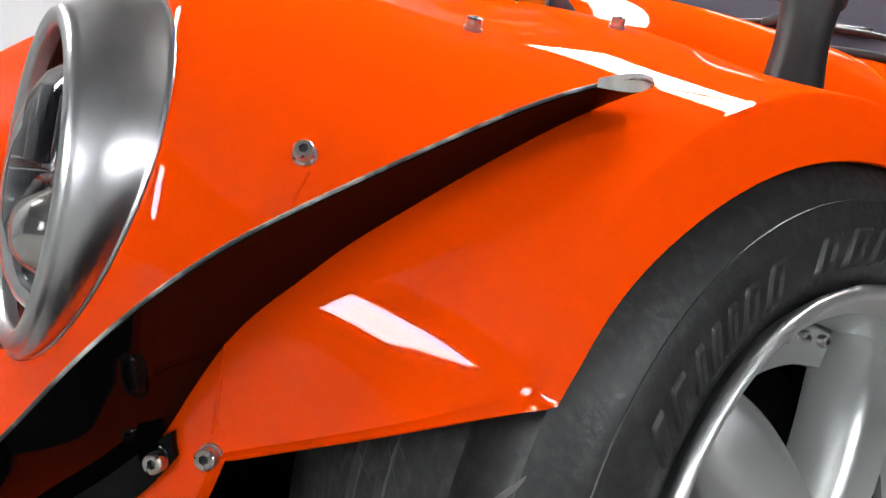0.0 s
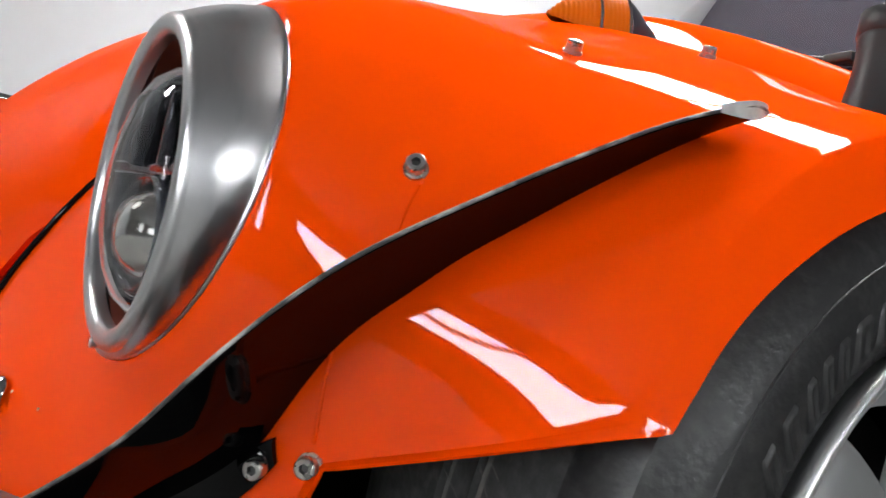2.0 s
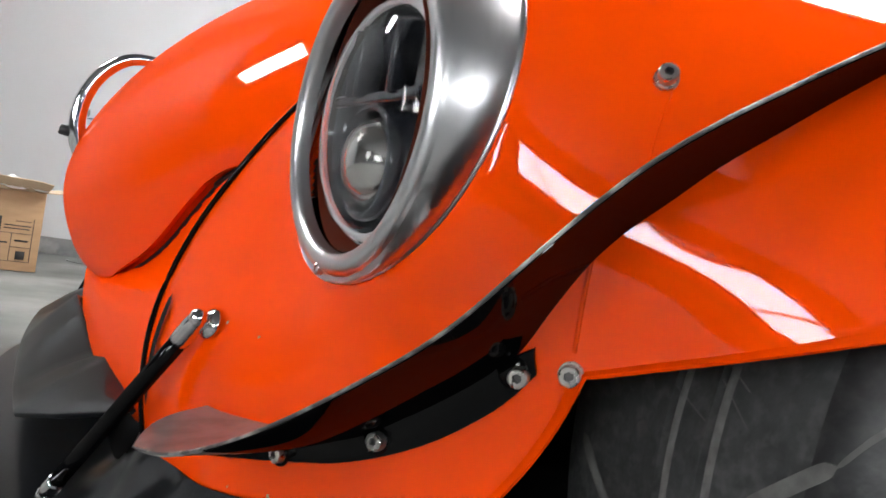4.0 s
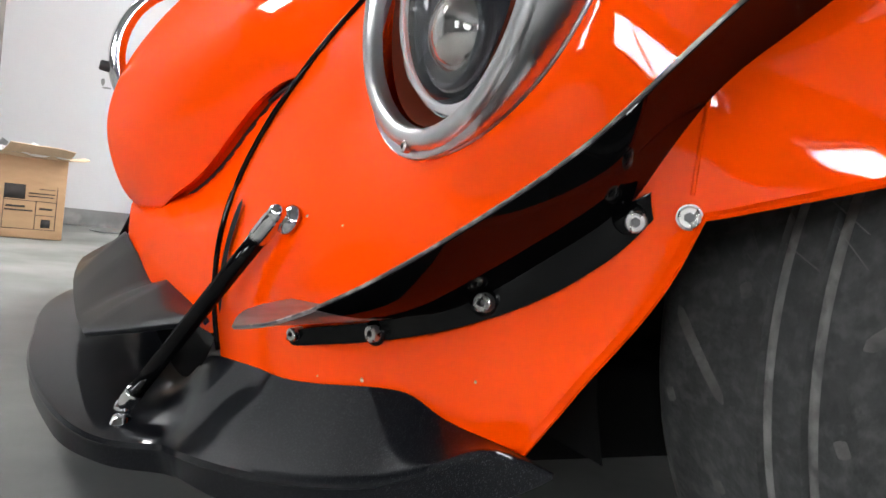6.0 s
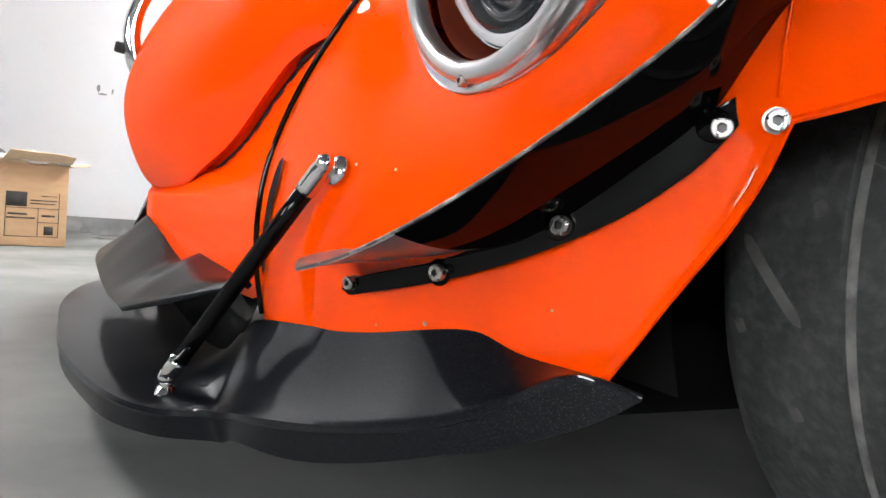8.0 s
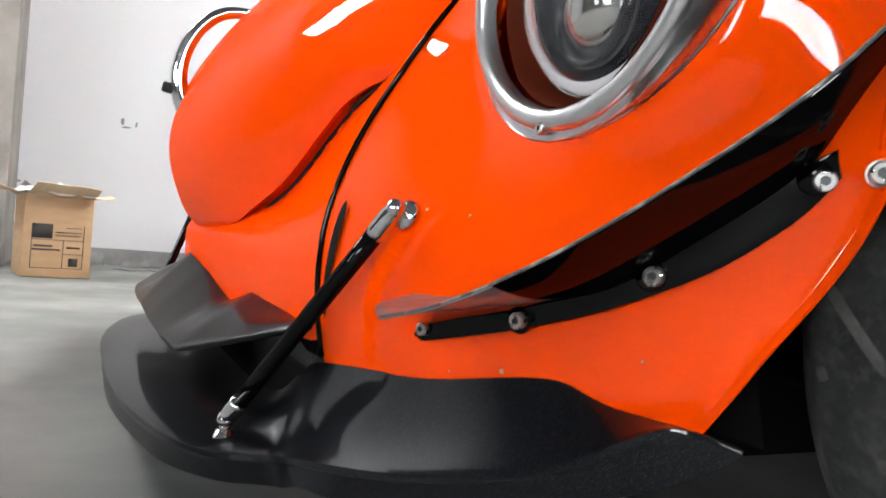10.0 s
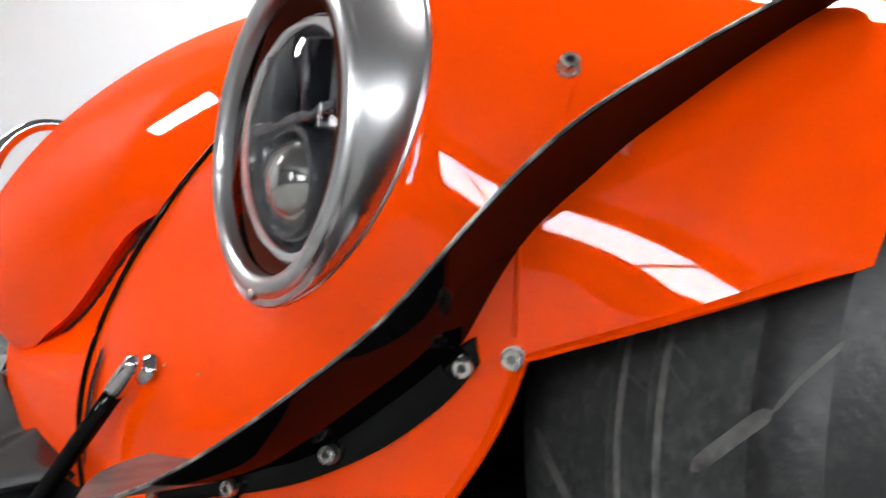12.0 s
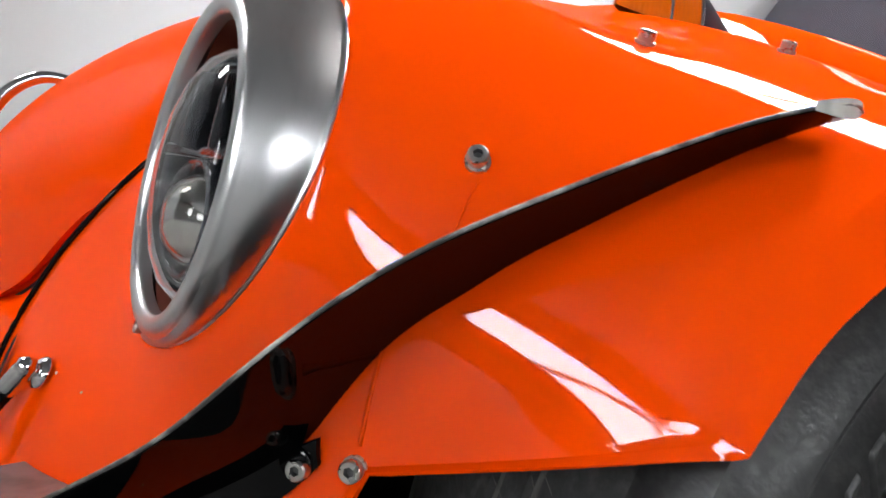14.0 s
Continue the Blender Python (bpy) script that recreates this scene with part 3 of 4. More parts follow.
for k in range(16):
    x0, a0 = random.uniform(0.80, 0.95), random.uniform(8, 52)
    tread_patch(front_wheel, "scratch", x0, a0, x0 + random.uniform(0.01, 0.05), a0 + random.uniform(-5, -3), random.uniform(0.0005, 0.0009), GROOVE, 0.0007)
for wx, wy, turn in ((-WHEEL_X, AXLE_Y, 180), (WHEEL_X - 0.06, 2.95, 0), (-WHEEL_X + 0.06, 2.95, 180)):
    copy_thing(front_wheel, pose(wx, wy, AXLE_Z, 0, 0, turn))

# ---- headlight ----
HEAD = Vector((0.730, 0.0836, 0.4836))
head = new("headlight")
head.parent = car
tagged(head, "round lamp in a polished metal ring")


def ring_point(u, v):
    """Flared ring: rolled rear edge, long side, rounded front lip, short inner wall."""
    a = 2 * math.pi * u
    c, s = math.cos(a), math.sin(a)
    f = np.array([HEAD.x + 0.117 * c, HEAD.y + 0.0069 * c, HEAD.z + 0.110 * s])
    g = np.array([0.7206 + (0.1306 if c > 0 else 0.1085) * c, 0.1068 + 0.0182 * c + 0.0224 * s, 0.4896 + (0.1261 if s > 0 else 0.1205) * s])
    out = np.array((c, 0, s))
    if v < 0.1:
        t = v / 0.1
        return g + out * 0.0012 * math.sin(math.pi * t) + np.array((0, 0.004 * (1 - t), 0))
    if v < 0.6:
        t = (v - 0.1) / 0.5
        return g + (f - g) * t + out * 0.0025 * math.sin(math.pi * t)
    if v < 0.85:
        b = math.pi * (v - 0.6) / 0.25
        return f - out * 0.0075 * (1 - math.cos(b)) - np.array((0, 0.0065 * math.sin(b), 0))
    t = (v - 0.85) / 0.15
    return f - out * (0.015 + 0.0004 * t) + np.array((0, 0.006 * t, 0))


part("trim_ring", grid(ring_point, 128, 60, True), POLISHED, head, "scratched polished metal ring")
part("bucket", lathe([(0.0, 0.045), (0.088, 0.045), (0.094, 0.03), (0.0935, 0.004)], 64, (0, 1, 0), HEAD), BUCKET_M, head, "dark red-brown lamp bucket")
LENS = Vector((0.7435, 0.094, 0.4787))
part("halo", lathe([(0.0812, 0.008), (0.0811, 0.0046), (0.0806, 0.004), (0.0704, 0.0042), (0.0698, 0.0048), (0.0694, 0.008)], 80, (0, 1, 0), LENS), HALO, head, "white light ring")
part("lens_rim", lathe([(0.0815, 0.03), (0.0832, 0.028), (0.0836, 0.006), (0.0825, 0.002), (0.0812, 0.003)], 80, (0, 1, 0), LENS), LAMP_BLACK, head)
part("lamp_bowl", lathe([(0.0694, 0.008), (0.066, 0.018), (0.058, 0.024), (0.03, 0.030), (0.0, 0.031)], 64, (0, 1, 0), LENS), LAMP_BLACK, head)
LOW = LENS + Vector((-0.004, 0, -0.026))
part("projector_ring", lathe([(0.037, 0.022), (0.036, 0.004), (0.033, 0.001), (0.030, 0.005), (0.029, 0.016)], 48, (0, 1, 0), LOW), LAMP_BLACK, head)
part("projector", lathe([(0.029, 0.014), (0.026, 0.003), (0.018, -0.005), (0.009, -0.009), (0.0, -0.010)], 48, (0, 1, 0), LOW), REFLECTOR, head, "bright round projector")
UP = LENS + Vector((0.0, 0.0, 0.03))
part("reflector", grid(lambda u, v: UP + Vector(((u - 0.5) * 0.082 * (1.0 - 0.3 * v), 0.014 - 0.012 * (2 * u - 1) ** 2 - 0.006 * v, -0.014 + 0.04 * v)), 14, 6), SMOKED, head, "curved smoked reflector")
part("lamp_divider", box((0.11, 0.012, 0.009), LENS + Vector((0, 0.008, 0.013)), 0.003), LAMP_BLACK, head)
for k in (-1, 1):
    part("lamp_fin", box((0.006, 0.016, 0.045), LENS + Vector((0.022 * k, 0.006, 0.036)), 0.002), LAMP_BLACK, head)
dome = part("lens", lathe([(0.081, 0.004), (0.079, -0.004), (0.070, -0.014), (0.054, -0.022), (0.034, -0.027), (0.015, -0.029), (0.0, -0.0295)], 72, (0, 1, 0), LENS), GLASS, head, "clear domed glass lens")
dome.visible_shadow = False
socket_bolt(head, (0.715, 0.079, 0.376), (0, -1, 0), 0.0042, 0.003)

# ---- upper canard ----
fin_edge = curve3([(0.705, -0.019, 0.248), (0.762, -0.008, 0.262), (0.804, 0.005, 0.279), (0.861, 0.028, 0.311), (0.902, 0.050, 0.342), (0.9375, 0.069, 0.373), (0.961, 0.085, 0.404),
                   (0.977, 0.119, 0.446), (0.983, 0.175, 0.487), (0.990, 0.228, 0.521), (1.000, 0.284, 0.553), (0.998, 0.325, 0.569), (0.981, 0.3575, 0.5765)])
fin_x = spline((-6.5, -4, -2.5, 0.5, 4.5, 8.7, 11.5, 14.5, 17.5, 20.5, 23.6, 27.3, 32, 37, 43, 57), (0.634, 0.71, 0.75, 0.80, 0.838, 0.865, 0.8745, 0.883, 0.8915, 0.901, 0.911, 0.920, 0.930, 0.938, 0.945, 0.952))
fin_phi = spline((0, 0.2, 0.4, 0.6, 0.8, 1.0), (-6.5, -1.2, 7.5, 22, 40, 57))


def fin_point(u, v):
    phi = float(fin_phi(u))
    rise = 2.8 * max(0, 1 - u / 0.24) ** 2
    a = fender_point(float(fin_x(phi)) - 0.004 * rise / 3, phi + rise, -0.002)
    b = Vector(fin_edge(u))
    k = min(1, max(0, (u - 0.90) / 0.10))
    k = 1 - math.sqrt(1 - k * k)
    p = a.lerp(b, v + (1 - v) * 0.62 * k)
    nose = max(0, 1 - u / 0.10) ** 2 * math.sin(math.pi * v)
    sag = 0.0045 * min(1, max(0, (0.50 - u) / 0.06)) * min(1, u / 0.15)
    return p + Vector((-0.012, -0.009, -0.001)) * nose + Vector((0.1, -0.1, -1.0)) * sag * math.sin(math.pi * v)


canard = part("canard", grid(fin_point, 120, 10), BLACK_GLOSS, car, "glossy black curved canard with a worn edge")
# front faces take the grey that stands for the nose's reflection
canard.data.materials.append(NOSE_GREY)
for f in canard.data.polygons:
    f.material_index = 1 if f.index < 190 else 0
solid(canard, 0.0024, 0.0)
part("worn_tip", grid(lambda u, v: fin_point(0.90 + 0.10 * u, 1.0) + Vector((0.0012, -0.0014, 0.0032 - 0.010 * v * math.sin(math.pi * (0.14 + 0.74 * u)))), 16, 5), PALE_CHIP, canard, "pale worn tip")
part("worn_edge", tube(lambda t: Vector(fin_edge(t)) + Vector((0, 0, 0.0006)), 0.0010, 140, 6), CHIPPED, canard, "chipped grey edge")


flange_top = spline((0.640, 0.675, 0.71, 0.75, 0.80, 0.835, 0.87, 0.884), (-6.1, -5.0, -4.0, -2.4, 0.6, 4.5, 8.8, 10.8))
flange_low = spline((0.640, 0.675, 0.71, 0.75, 0.805, 0.845, 0.87, 0.884), (-7.2, -6.4, -5.5, -4.2, -1.7, 2.0, 5.6, 7.4))


def flange_point(u, v):
    x = 0.640 + 0.238 * u
    a, b = float(flange_top(x)), float(flange_low(x))
    b += (a - b) * 0.45 * max(0, (u - 0.92) / 0.08) ** 2
    w = math.sqrt(max(0.0, 1 - (1 - min(1, u * 25)) ** 2))
    return fender_point(x, a + (b - a) * (0.5 + (v - 0.5) * w), 0.0055 - 0.002 * v * v)


solid(part("mounting_flange", grid(flange_point, 60, 8), BLACK_GLOSS, canard, "black strip bolted to the fender"), 0.005, 0.0, 0.001)
for x, phi in ((0.871, 7.8), (0.808, -0.2), (0.720, -4.6)):
    n = fender_normal(x, phi)
    part("spacer", lathe([(0.0088, 0.0), (0.0088, 0.002), (0.0078, 0.003), (0.0, 0.003)], 28, n, fender_point(x, phi, 0.006)), BLACK_GLOSS, canard)
    socket_bolt(canard, fender_point(x, phi) + n * 0.009, n, 0.0055, 0.005)
socket_bolt(canard, fender_point(0.649, -6.1, 0.004), fender_normal(0.649, -6.1), 0.005, 0.008)

left_fender = [o for o in car.children if o.name.startswith("front_fender")][0]
for x, phi, r in ((0.893, 32.0, 0.0056), (0.848, 55.4, 0.0056), (0.825, 78.5, 0.0056), (0.889, 8.85, 0.0058)):
    socket_bolt(left_fender, fender_point(x, phi, 0.001), fender_normal(x, phi), r, 0.008, 0.0068)
# seam of the flare, a fine raised step
part("flare_seam", tube(lambda t: fender_point(0.889 + 0.004 * t, 10.5 + 8.5 * t, -0.0002), 0.0012, 20, 6), ORANGE, left_fender)
part("flare_joint", tube(lambda t: fender_point(0.906 - 0.009 * t, 21.5 + 9.6 * t, -0.0004), 0.0007, 24, 6), ORANGE, left_fender)


# horn slot beside the welt, the hole's shade laid on as a near-black sheet
for side in (1, -1):
    def slot_point(u, v, k=side):
        q = fender_point(0.4985 + 0.017 * u + (0.0045 + 0.0025 * u) * (2 * v - 1) * math.sqrt(max(0, 1 - (2 * u - 1) ** 4)), -7.2 + 11.0 * u, 0.0012)
        return Vector((k * q.x, q.y, q.z))
    part("horn_slot", grid(slot_point, 24, 4), DARK, car, "dark narrow slot")

# ---- splitter ----
SPLIT_OUT = [(0.0, -0.151, 0.10), (0.186, -0.148, 0.10), (0.286, -0.136, 0.10), (0.365, -0.12, 0.10), (0.43, -0.10, 0.10), (0.47, -0.075, 0.10), (0.488, -0.048, 0.101), (0.50, -0.032, 0.104),
             (0.52, -0.0265, 0.108), (0.5415, -0.0252, 0.1133), (0.64, 0.006, 0.132), (0.7135, 0.036, 0.1505), (0.765, 0.062, 0.1687), (0.8145, 0.0895, 0.1985), (0.831, 0.0999, 0.208), (0.8536, 0.1305, 0.2015)]
SPLIT_IN = [(0.0, 0.01, 0.115), (0.17, 0.01, 0.116), (0.26, 0.01, 0.118), (0.33, 0.008, 0.125), (0.385, 0.006, 0.135), (0.42, 0.006, 0.15), (0.445, 0.008, 0.165), (0.465, 0.010, 0.174),
            (0.49, 0.013, 0.181), (0.53, 0.0225, 0.1858), (0.60, 0.036, 0.1923), (0.665, 0.058, 0.2015), (0.739, 0.088, 0.216), (0.785, 0.106, 0.2065), (0.815, 0.118, 0.2050), (0.8536, 0.1305, 0.2015)]
SPLIT_LOW = [(0.0, -0.149, 0.075), (0.186, -0.145, 0.075), (0.28, -0.133, 0.075), (0.36, -0.118, 0.075), (0.42, -0.10, 0.075), (0.458, -0.075, 0.075), (0.478, -0.05, 0.075), (0.493, -0.026, 0.0765),
             (0.515, -0.018, 0.081), (0.5415, -0.0191, 0.0906), (0.63, 0.009, 0.103), (0.7216, 0.047, 0.13), (0.765, 0.068, 0.147), (0.81, 0.094, 0.167), (0.835, 0.109, 0.182), (0.8536, 0.1305, 0.2005)]
split_run = np.r_[0, np.cumsum(np.linalg.norm(np.diff(np.array(SPLIT_OUT), axis=0), axis=1))]
split_out, split_in, split_low = (spline(split_run / split_run[-1], q) for q in (SPLIT_OUT, SPLIT_IN, SPLIT_LOW))


def splitter_point(u, v):
    """Top sheet from the bumper to the crease, then the outer face down to the lower edge."""
    s = abs(2 * u - 1)
    sg = 1 if u >= 0.5 else -1
    a, b, c = (np.array(q(s)) for q in (split_in, split_out, split_low))
    if v < 0.68:
        t = v / 0.68
        p = a + (b - a) * t
        p[2] -= 0.012 * math.sin(math.pi * t) * math.exp(-((s - 0.62) / 0.16) ** 2)
    elif v < 0.76:
        t = (v - 0.68) / 0.08
        p = b + (c - b) * 0.16 * t + (b - a) / np.linalg.norm(b - a + 1e-6) * 0.0015 * math.sin(math.pi * t) * min(1, (1 - s) * 8)
    else:
        p = b + (c - b) * (0.16 + 0.84 * (v - 0.76) / 0.24)
    return (sg * p[0], p[1], p[2])


splitter = part("splitter", grid(splitter_point, 240, 25), BLACK_SPLIT, car, "glossy black front splitter with scuffs")
solid(splitter, 0.004, 0.0)


# upper lip above the splitter
LIP_BACK = np.array([(0.0, -0.045, 0.246), (0.09, -0.037, 0.230), (0.2185, -0.017, 0.204), (0.311, -0.012, 0.222), (0.40, -0.004, 0.212), (0.478, 0.0, 0.206)])
LIP_FRONT = np.array([(0.0, -0.106, 0.172), (0.13, -0.105, 0.167), (0.25, -0.102, 0.164), (0.35, -0.094, 0.165), (0.425, -0.055, 0.186), (0.480, -0.006, 0.206)])


def along(points, s):
    k = min(int(s * 5), 4)
    t = s * 5 - k
    return points[k] * (1 - t) + points[k + 1] * t


def lip_point(u, v):
    s = 2 * u - 1
    a, b = along(LIP_BACK, abs(s)), along(LIP_FRONT, abs(s))
    p = a + (b - a) * v
    p[2] += 0.004 * math.sin(math.pi * v)
    return Vector((math.copysign(p[0], s), p[1], p[2]))


solid(part("upper_lip", grid(lip_point, 60, 12), BLACK_SPLIT, car, "angular gloss black lip above the splitter", True, 24), 0.006, 1.0, 0.002)


def apron_point(u, v):
    x = 0.484 * (2 * u - 1)
    top = front_panel_point(0.5 + 0.5 * x / weld_x(0.2), 0.02)
    low = Vector((x, 0.004, 0.11 + 0.07 * max(0, abs(x) - 0.36) / 0.124))
    return Vector((x, top.y + 0.003, top.z + 0.004)).lerp(low, v)


part("apron", grid(apron_point, 40, 6), BLACK_GLOSS, car, "black apron between bumper line and splitter")

# ---- splitter struts ----
for side in (1, -1):
    def P(v, k=side):
        return Vector((k * v[0], v[1], v[2]))
    strut = new("strut")
    strut.parent = splitter
    base = fender_point(0.602, 2.8)
    nrm = fender_normal(0.602, 2.8)
    top = base + nrm * 0.012
    bot = Vector((0.447, -0.060, 0.122))
    way = (bot - top).normalized()
    foot = Vector((0.446, -0.060, 0.099))
    part("rod", tube(line(P(top + way * 0.02), P(bot - way * 0.020)), 0.0074, 4, 18), BLACK_GLOSS, strut, "black rod")
    for a, b in ((top - way * 0.004, top + way * 0.028), (bot, bot - way * 0.026)):
        part("rod_end", tube(line(P(a), P(b)), 0.0076, 8, 18, lambda t: 0.85 + 0.25 * min(1, t * 3)), CHROME, strut, "chrome rod end")
    for a, b, c in ((top, base - nrm * 0.002, 0.0048), (bot, foot, 0.0055)):
        part("stud", tube(line(P(a), P(b)), c, 4, 14), CHROME, strut)
    for q in (top, bot):
        part("ball", lathe([(0.0, -0.0085), (0.006, -0.006), (0.0085, 0.0), (0.006, 0.006), (0.0, 0.0085)], 20, (0, 0, 1), P(q)), CHROME, strut)
    part("top_plate", lathe([(0.0125, 0.0), (0.0125, 0.002), (0.010, 0.004), (0.006, 0.007), (0.0, 0.007)], 28, P(nrm), P(base)), CHROME, strut, "chrome mounting washer")
    part("foot_plate", lathe([(0.016, 0.0), (0.016, 0.003), (0.011, 0.005), (0.008, 0.014), (0.0, 0.014)], 28, (0, 0, 1), P(foot)), CHROME, strut, "chrome mounting foot")

# ---- hood handle ----
def pad_point(u, v):
    """Low raised pad on the hood behind the handle, pointed below."""
    w = 0.034 * math.sin(math.pi * min(1, 0.06 + 0.92 * v)) ** 0.7
    a = (2 * u - 1)
    p = hood_point(0.5 + a * w / (2 * float(HOOD_W(0.28 + 0.24 * v))), 0.28 + 0.24 * v)
    return p + Vector((0, -0.8, 0.6)) * (0.006 * (1 - a ** 4) * math.sin(math.pi * v) ** 0.5 - 0.0008)


part("handle_pad", grid(pad_point, 16, 24), ORANGE, hood, "raised orange pad round the handle")
handle = new("hood_handle")
handle.parent = hood
loop = curve3([(0, -0.064, 0.440), (0, -0.076, 0.462), (0, -0.083, 0.50), (0, -0.075, 0.54), (0, -0.052, 0.577), (0, -0.022, 0.597), (0, 0.008, 0.600)])
part("grip", tube(lambda t: loop(t), 0.0105, 40, 14, lambda t: 1.25 - 0.5 * t), CHROME, handle, "chrome loop handle")
part("escutcheon", lathe([(0.024, 0.0), (0.024, 0.004), (0.018, 0.009), (0.0, 0.010)], 32, (0, -1, 0.2), (0, -0.066, 0.45)), CHROME, handle)
part("push_button", lathe([(0.0075, 0.0), (0.0075, 0.02), (0.006, 0.022), (0.0, 0.022)], 20, (0, -1, 0.15), (0, -0.082, 0.476)), BLACK_DULL, handle, "black push button")

# ---- turn signal on the fender ----
signal = new("turn_signal")
signal.parent = car
SIGNAL_R = spline((0.395, 0.41, 0.44, 0.475, 0.50, 0.54, 0.575), (0.004, 0.020, 0.040, 0.054, 0.046, 0.026, 0.004))


def signal_point(y, a, grow=0.0):
    r = float(SIGNAL_R(y)) + grow
    return Vector((0.705 + 0.40 * r * math.cos(a), y, 0.697 + r * math.sin(a) - 0.1 * (y - 0.475)))


part("amber_lens", grid(lambda u, v: signal_point(0.395 + 0.08 * v, math.pi * u, 0.0006 * math.cos(v * 110)), 24, 70), AMBER, signal, "ribbed amber plastic lens")
part("housing", grid(lambda u, v: signal_point(0.476 + 0.099 * v, math.pi * u), 24, 20), HOUSING_M, signal, "dark blue-grey signal housing")
for y in (0.444, 0.4755):
    part("divider", tube(lambda t, y=y: signal_point(y, math.pi * t, 0.001), 0.0018, 24, 8), CHROME, signal, "thin bright rim")
part("gasket", lathe([(0.036, 0), (0.036, 0.005), (0.03, 0.007), (0, 0.007)], 28, (0, -0.2, 1), (0.705, 0.455, 0.688)), BLACK_DULL, signal)

# ---- side mirror ----
mirror = new("side_mirror")
mirror.parent = car
stalk_r = spline((0, 0.3, 0.55, 0.8, 1.0), (1.25, 0.95, 0.78, 0.72, 0.80))
part("stalk", tube(lambda t: Vector((0.742 + 0.004 * t, 0.815 + 0.03 * t, 0.62 + 0.20 * t)), 0.042, 20, 32, lambda t: float(stalk_r(t))), BLACK_DULL, mirror, "matt black waisted stalk")
part("collar", lathe([(0.034, 0.0), (0.037, 0.004), (0.038, 0.03), (0.03, 0.036)], 36, (0.02, 0.15, 1), (0.746, 0.846, 0.815)), BLACK_DULL, mirror)
part("stalk_base", lathe([(0.062, 0.0), (0.064, 0.008), (0.058, 0.016), (0.05, 0.018)], 36, (0.1, 0.25, 1), (0.75, 0.818, 0.652)), ORANGE, mirror)
part("mirror_head", box((0.18, 0.10, 0.12), (0.835, 0.88, 0.905), 0.03, 4), ORANGE, mirror, "orange mirror head")

# ---- cabin and body behind ----
def shell(name, stations, mat, label, n=28, m=40):
    """Lofts rounded half-sections: (y, half width, low z, high z, roundness)."""
    ys = [q[0] for q in stations]
    fs = [spline(ys, [q[k] for q in stations]) for k in range(1, 5)]
    def f(u, v):
        y = ys[0] + (ys[-1] - ys[0]) * v
        w, lo, hi, e = (float(q(y)) for q in fs)
        a = math.pi * u
        c, s = math.cos(a), math.sin(a)
        return Vector((w * math.copysign(abs(c) ** e, c), y, lo + (hi - lo) * s ** e))
    return part(name, grid(f, n, m), mat, car, label)


shell("cowl", [(0.46, 0.50, 0.3, 0.81, 0.42), (0.75, 0.57, 0.3, 0.915, 0.40), (1.0, 0.63, 0.3, 0.945, 0.40), (1.26, 0.69, 0.3, 0.95, 0.42)], ORANGE, "orange scuttle between hood and windscreen")
shell("body_shell", [(1.2, 0.70, 0.20, 0.90, 0.45), (1.4, 0.74, 0.2, 0.98, 0.45), (2.2, 0.76, 0.2, 0.98, 0.45), (3.0, 0.66, 0.22, 0.95, 0.5), (3.5, 0.5, 0.25, 0.75, 0.6), (3.75, 0.12, 0.3, 0.45, 0.8)], ORANGE, "orange rounded body")
shell("roof", [(1.82, 0.46, 1.34, 1.40, 0.5), (2.05, 0.53, 1.3, 1.46, 0.5), (2.4, 0.52, 1.2, 1.44, 0.5), (2.9, 0.44, 0.9, 1.22, 0.55), (3.2, 0.36, 0.8, 1.0, 0.6)], ORANGE, "orange curved roof")


def screen_point(u, v):
    s = 2 * u - 1
    return Vector((s * (0.66 - 0.08 * v), 1.27 + 0.42 * v + 0.12 * s * s, 0.985 - 0.11 * s * s * (1 - v) + (0.45 + 0.04 * (1 - s * s)) * v))


solid(part("windscreen", grid(screen_point, 30, 16), WINDSCREEN_M, car, "dark curved windscreen with its grey reflection put into the colour"), 0.006)
for k in (0, 1):
    part("pillar_seal", tube(lambda t, k=k: screen_point(k, t) + Vector((0, -0.004, 0.004)), 0.011, 24, 10), BLACK_DULL, car, "black windscreen edge")
part("windscreen_seal", tube(lambda t: screen_point(t, 0.0) + Vector((0, -0.004, 0.004)), 0.009, 40, 10), BLACK_DULL, car, "black rubber windscreen seal")
wiper = new("wiper")
wiper.parent = car
part("arm", tube(lambda t: screen_point(0.5 + 0.45 * t, 0.05 + 0.03 * math.sin(math.pi * t)) + Vector((0, -0.022, 0.012)), 0.006, 24, 8), BLACK_DULL, wiper)
part("blade", tube(lambda t: screen_point(0.35 + 0.55 * t, 0.09) + Vector((0, -0.014, 0.006)), 0.007, 24, 8), BLACK_DULL, wiper)
part("hinge", box((0.06, 0.02, 0.02), screen_point(0.78, 0.08) + Vector((0, -0.026, 0.014)), 0.005), BLACK_DULL, wiper)

# wheel housings and floor pan, added near-black to block light under the car
for side in (1, -1):
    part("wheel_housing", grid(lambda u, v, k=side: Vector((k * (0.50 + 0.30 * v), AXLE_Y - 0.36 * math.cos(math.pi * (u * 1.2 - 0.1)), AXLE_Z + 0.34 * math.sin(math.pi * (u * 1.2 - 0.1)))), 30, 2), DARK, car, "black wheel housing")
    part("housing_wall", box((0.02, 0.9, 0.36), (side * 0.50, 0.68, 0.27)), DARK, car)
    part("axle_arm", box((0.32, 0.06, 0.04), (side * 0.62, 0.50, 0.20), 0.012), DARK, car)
part("floor_pan", box((1.16, 3.4, 0.10), (0, 1.84, 0.15), 0.02), DARK, car, "underbody block added in black to keep light out")

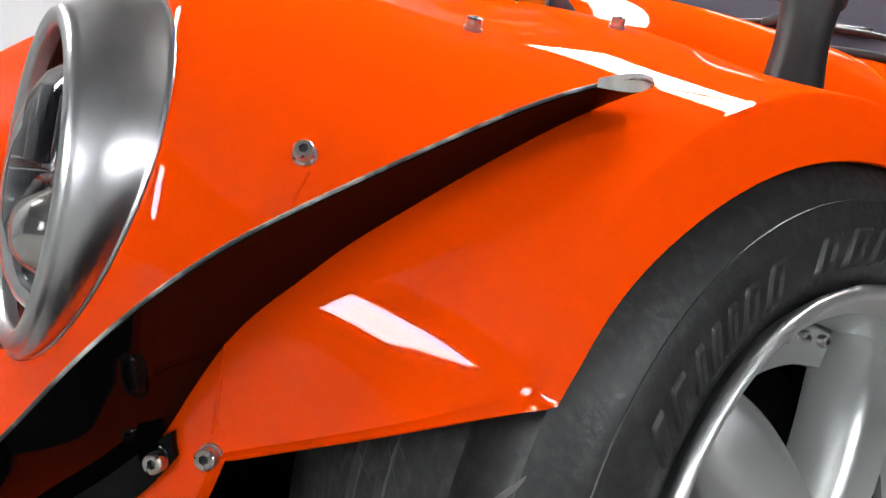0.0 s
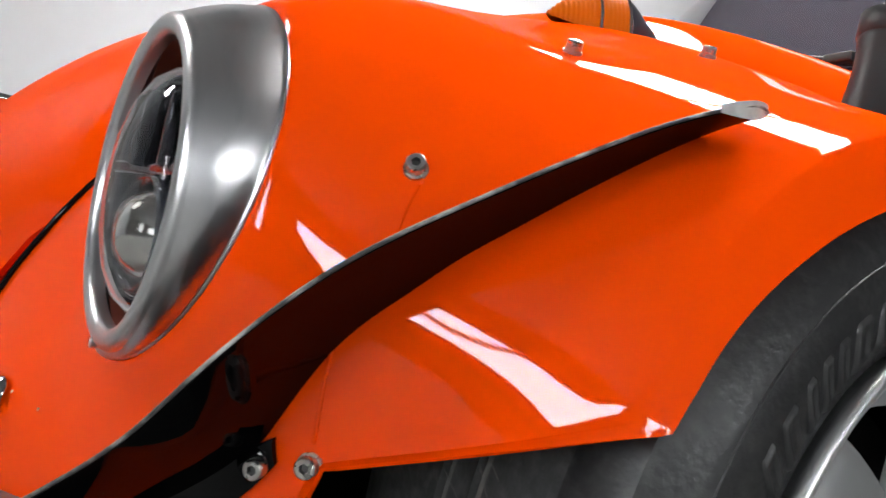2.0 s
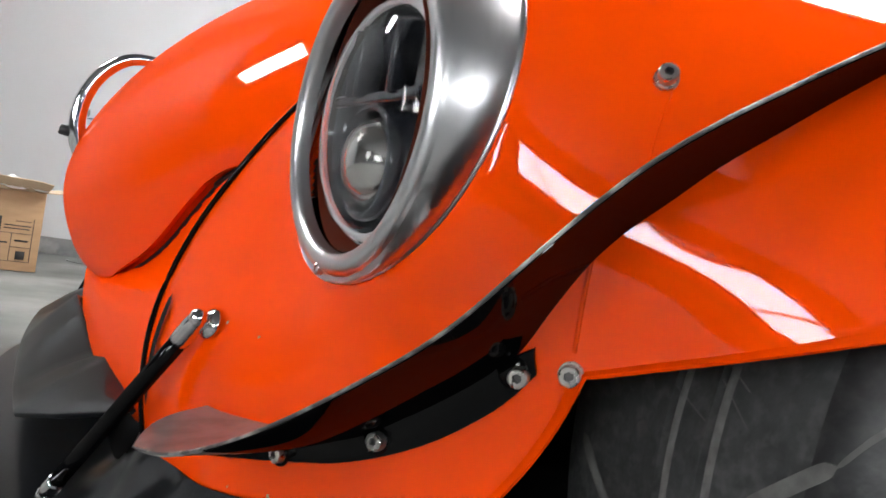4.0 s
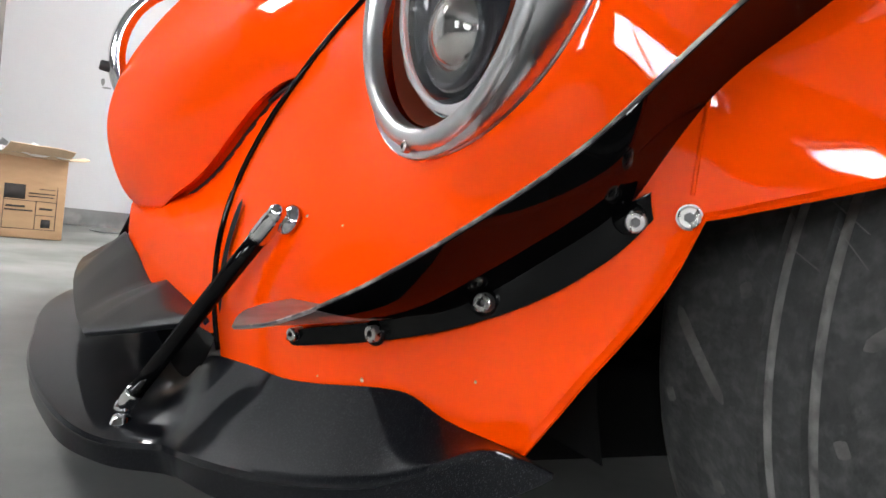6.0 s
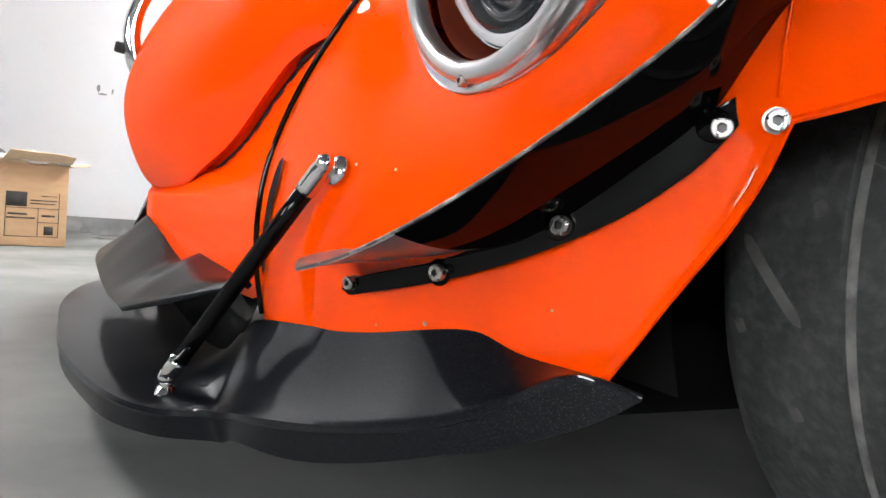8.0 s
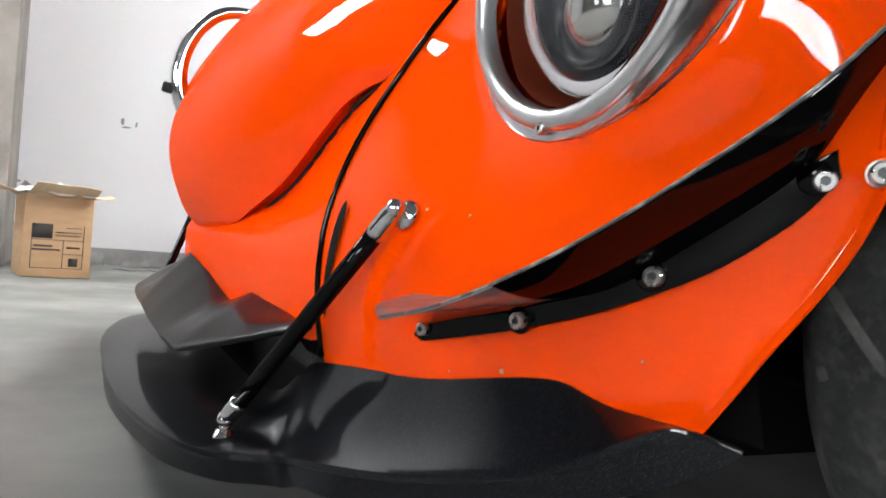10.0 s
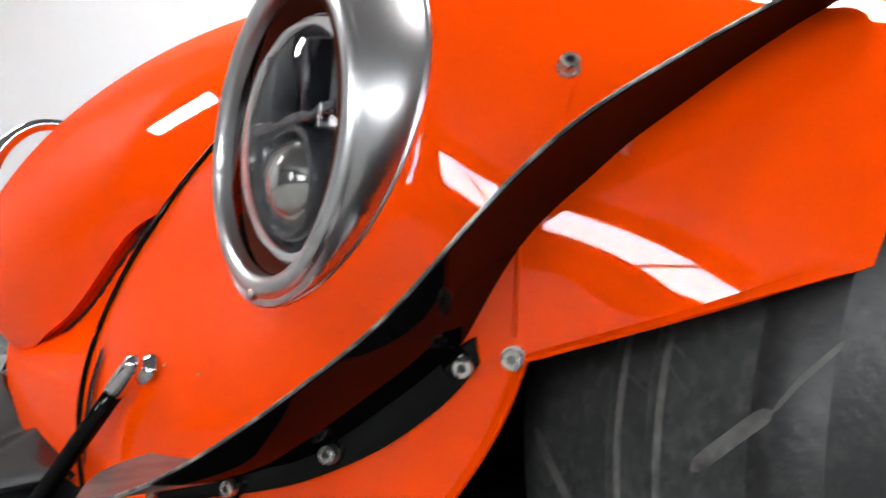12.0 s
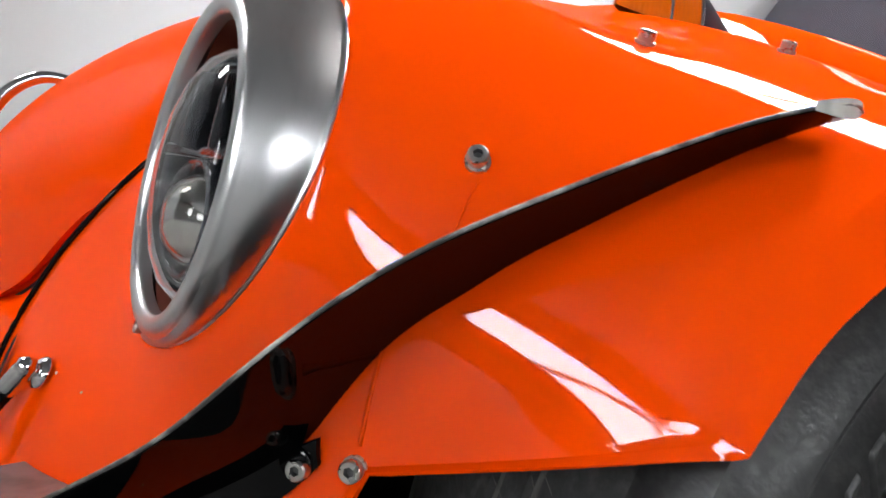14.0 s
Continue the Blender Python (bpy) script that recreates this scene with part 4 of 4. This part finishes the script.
# ================= loose things =================
carton = thing("cardboard_box", "brown printed cardboard box with open flaps on the floor", "box")
part("body", box((0.30, 0.262, 0.34), (-0.15, 0, 0.172), 0.003), CARD, carton)
def flap(name, pts, mat):
    bm = bmesh.new()
    bm.faces.new([bm.verts.new(p) for p in pts])
    bmesh.ops.subdivide_edges(bm, edges=bm.edges[:], cuts=4, use_grid_fill=True)
    for v in bm.verts:
        v.co += Vector((0.004 * noise.noise(v.co * 20), 0, 0.008 * noise.noise(v.co * 14 + Vector((3, 1, 2)))))
    return solid(part(name, bm, mat, carton, "", False), 0.004)
flap("flap", ((0.0, -0.131, 0.343), (0.0, 0.131, 0.343), (0.085, 0.14, 0.385), (0.08, -0.10, 0.40)), CARD_IN)
flap("flap", ((-0.02, 0.131, 0.343), (-0.28, 0.131, 0.343), (-0.27, 0.23, 0.362), (-0.03, 0.22, 0.36)), CARD_IN)
flap("flap", ((-0.02, -0.131, 0.343), (-0.28, -0.131, 0.343), (-0.27, -0.23, 0.37), (-0.03, -0.22, 0.375)), CARD_IN)
for y0, y1, z0, z1 in ((-0.10, -0.022, 0.165, 0.225), (-0.10, 0.10, 0.158, 0.1605), (-0.10, 0.10, 0.04, 0.0425), (-0.10, -0.0975, 0.04, 0.225), (0.0975, 0.10, 0.04, 0.225), (0.02, 0.0225, 0.04, 0.16),
                       (0.022, 0.10, 0.10, 0.1025), (-0.09, -0.02, 0.13, 0.138), (-0.095, 0.01, 0.115, 0.121), (0.035, 0.085, 0.125, 0.133), (0.045, 0.08, 0.05, 0.085), (-0.01, 0.09, 0.19, 0.194), (-0.01, 0.085, 0.177, 0.181), (0.03, 0.09, 0.21, 0.2125)):
    part("print", box((0.002, y1 - y0, z1 - z0), (0.0006, (y0 + y1) / 2, (z0 + z1) / 2)), INK, carton)
carton.matrix_basis = pose(-2.44, -0.294, 0.0, 0, 0, 11)


def film_point(u, v):
    """Crumpled clear film heaped on the open carton."""
    x, y = -0.30 + 0.34 * u, -0.17 + 0.30 * v
    q = Vector((x * 16, y * 16, 0.0))
    edge = math.sin(math.pi * u) * math.sin(math.pi * v)
    return Vector((x, y, 0.352 + 0.05 * edge * (0.7 + noise.noise(q)) + 0.014 * noise.noise(q * 2.3)))


wrap = thing("plastic_film", "crumpled pale plastic film on the cardboard box", "packaging")
part("film", grid(film_point, 26, 24), FILM_M, wrap, "", False)
wrap.matrix_basis = carton.matrix_basis

cable = thing("cable", "thin grey cable lying loose on the floor by the wall", "cable")
part("wire", tube(curve3([(-3.2, -0.05, 0.004), (-3.1, 0.02, 0.004), (-3.15, 0.12, 0.004), (-3.0, 0.25, 0.004), (-3.1, 0.4, 0.004)]), 0.004, 40, 8), SKIRT_M, cable)

# dark scuffs on the wall
random.seed(4)
west = bpy.data.objects["wall_west"]
for y, z, w, h in ((-0.05, 0.80, 0.012, 0.03), (-0.03, 0.77, 0.03, 0.006), (-0.56, 0.42, 0.05, 0.012), (-0.50, 0.40, 0.03, 0.03), (-0.42, 0.36, 0.04, 0.006), (0.35, 1.12, 0.03, 0.008), (0.02, 0.79, 0.008, 0.02)):
    bm = bmesh.new()
    ring = []
    for k in range(14):
        a = 2 * math.pi * k / 14
        q = 0.6 + 0.4 * random.random()
        ring.append(bm.verts.new((-3.4985, y + w * q * math.cos(a), z + h * q * math.sin(a))))
    bm.faces.new(ring)
    part("scuff", bm, SKIRT_M, west, "", False)

# small chips in the orange paint
for x, phi, q in ((0.70, -9.0, 0.0018), (0.66, 3.2, 0.0012), (0.62, 3.4, 0.0014), (0.80, -6.5, 0.0010), (0.66, -9.5, 0.0009)):
    n = fender_normal(x, phi)
    part("paint_chip", lathe([(q, 0.0), (q * 0.7, 0.0005), (0.0, 0.0006)], 9, n, fender_point(x, phi) + n * 0.0001), CARD_IN, left_fender)
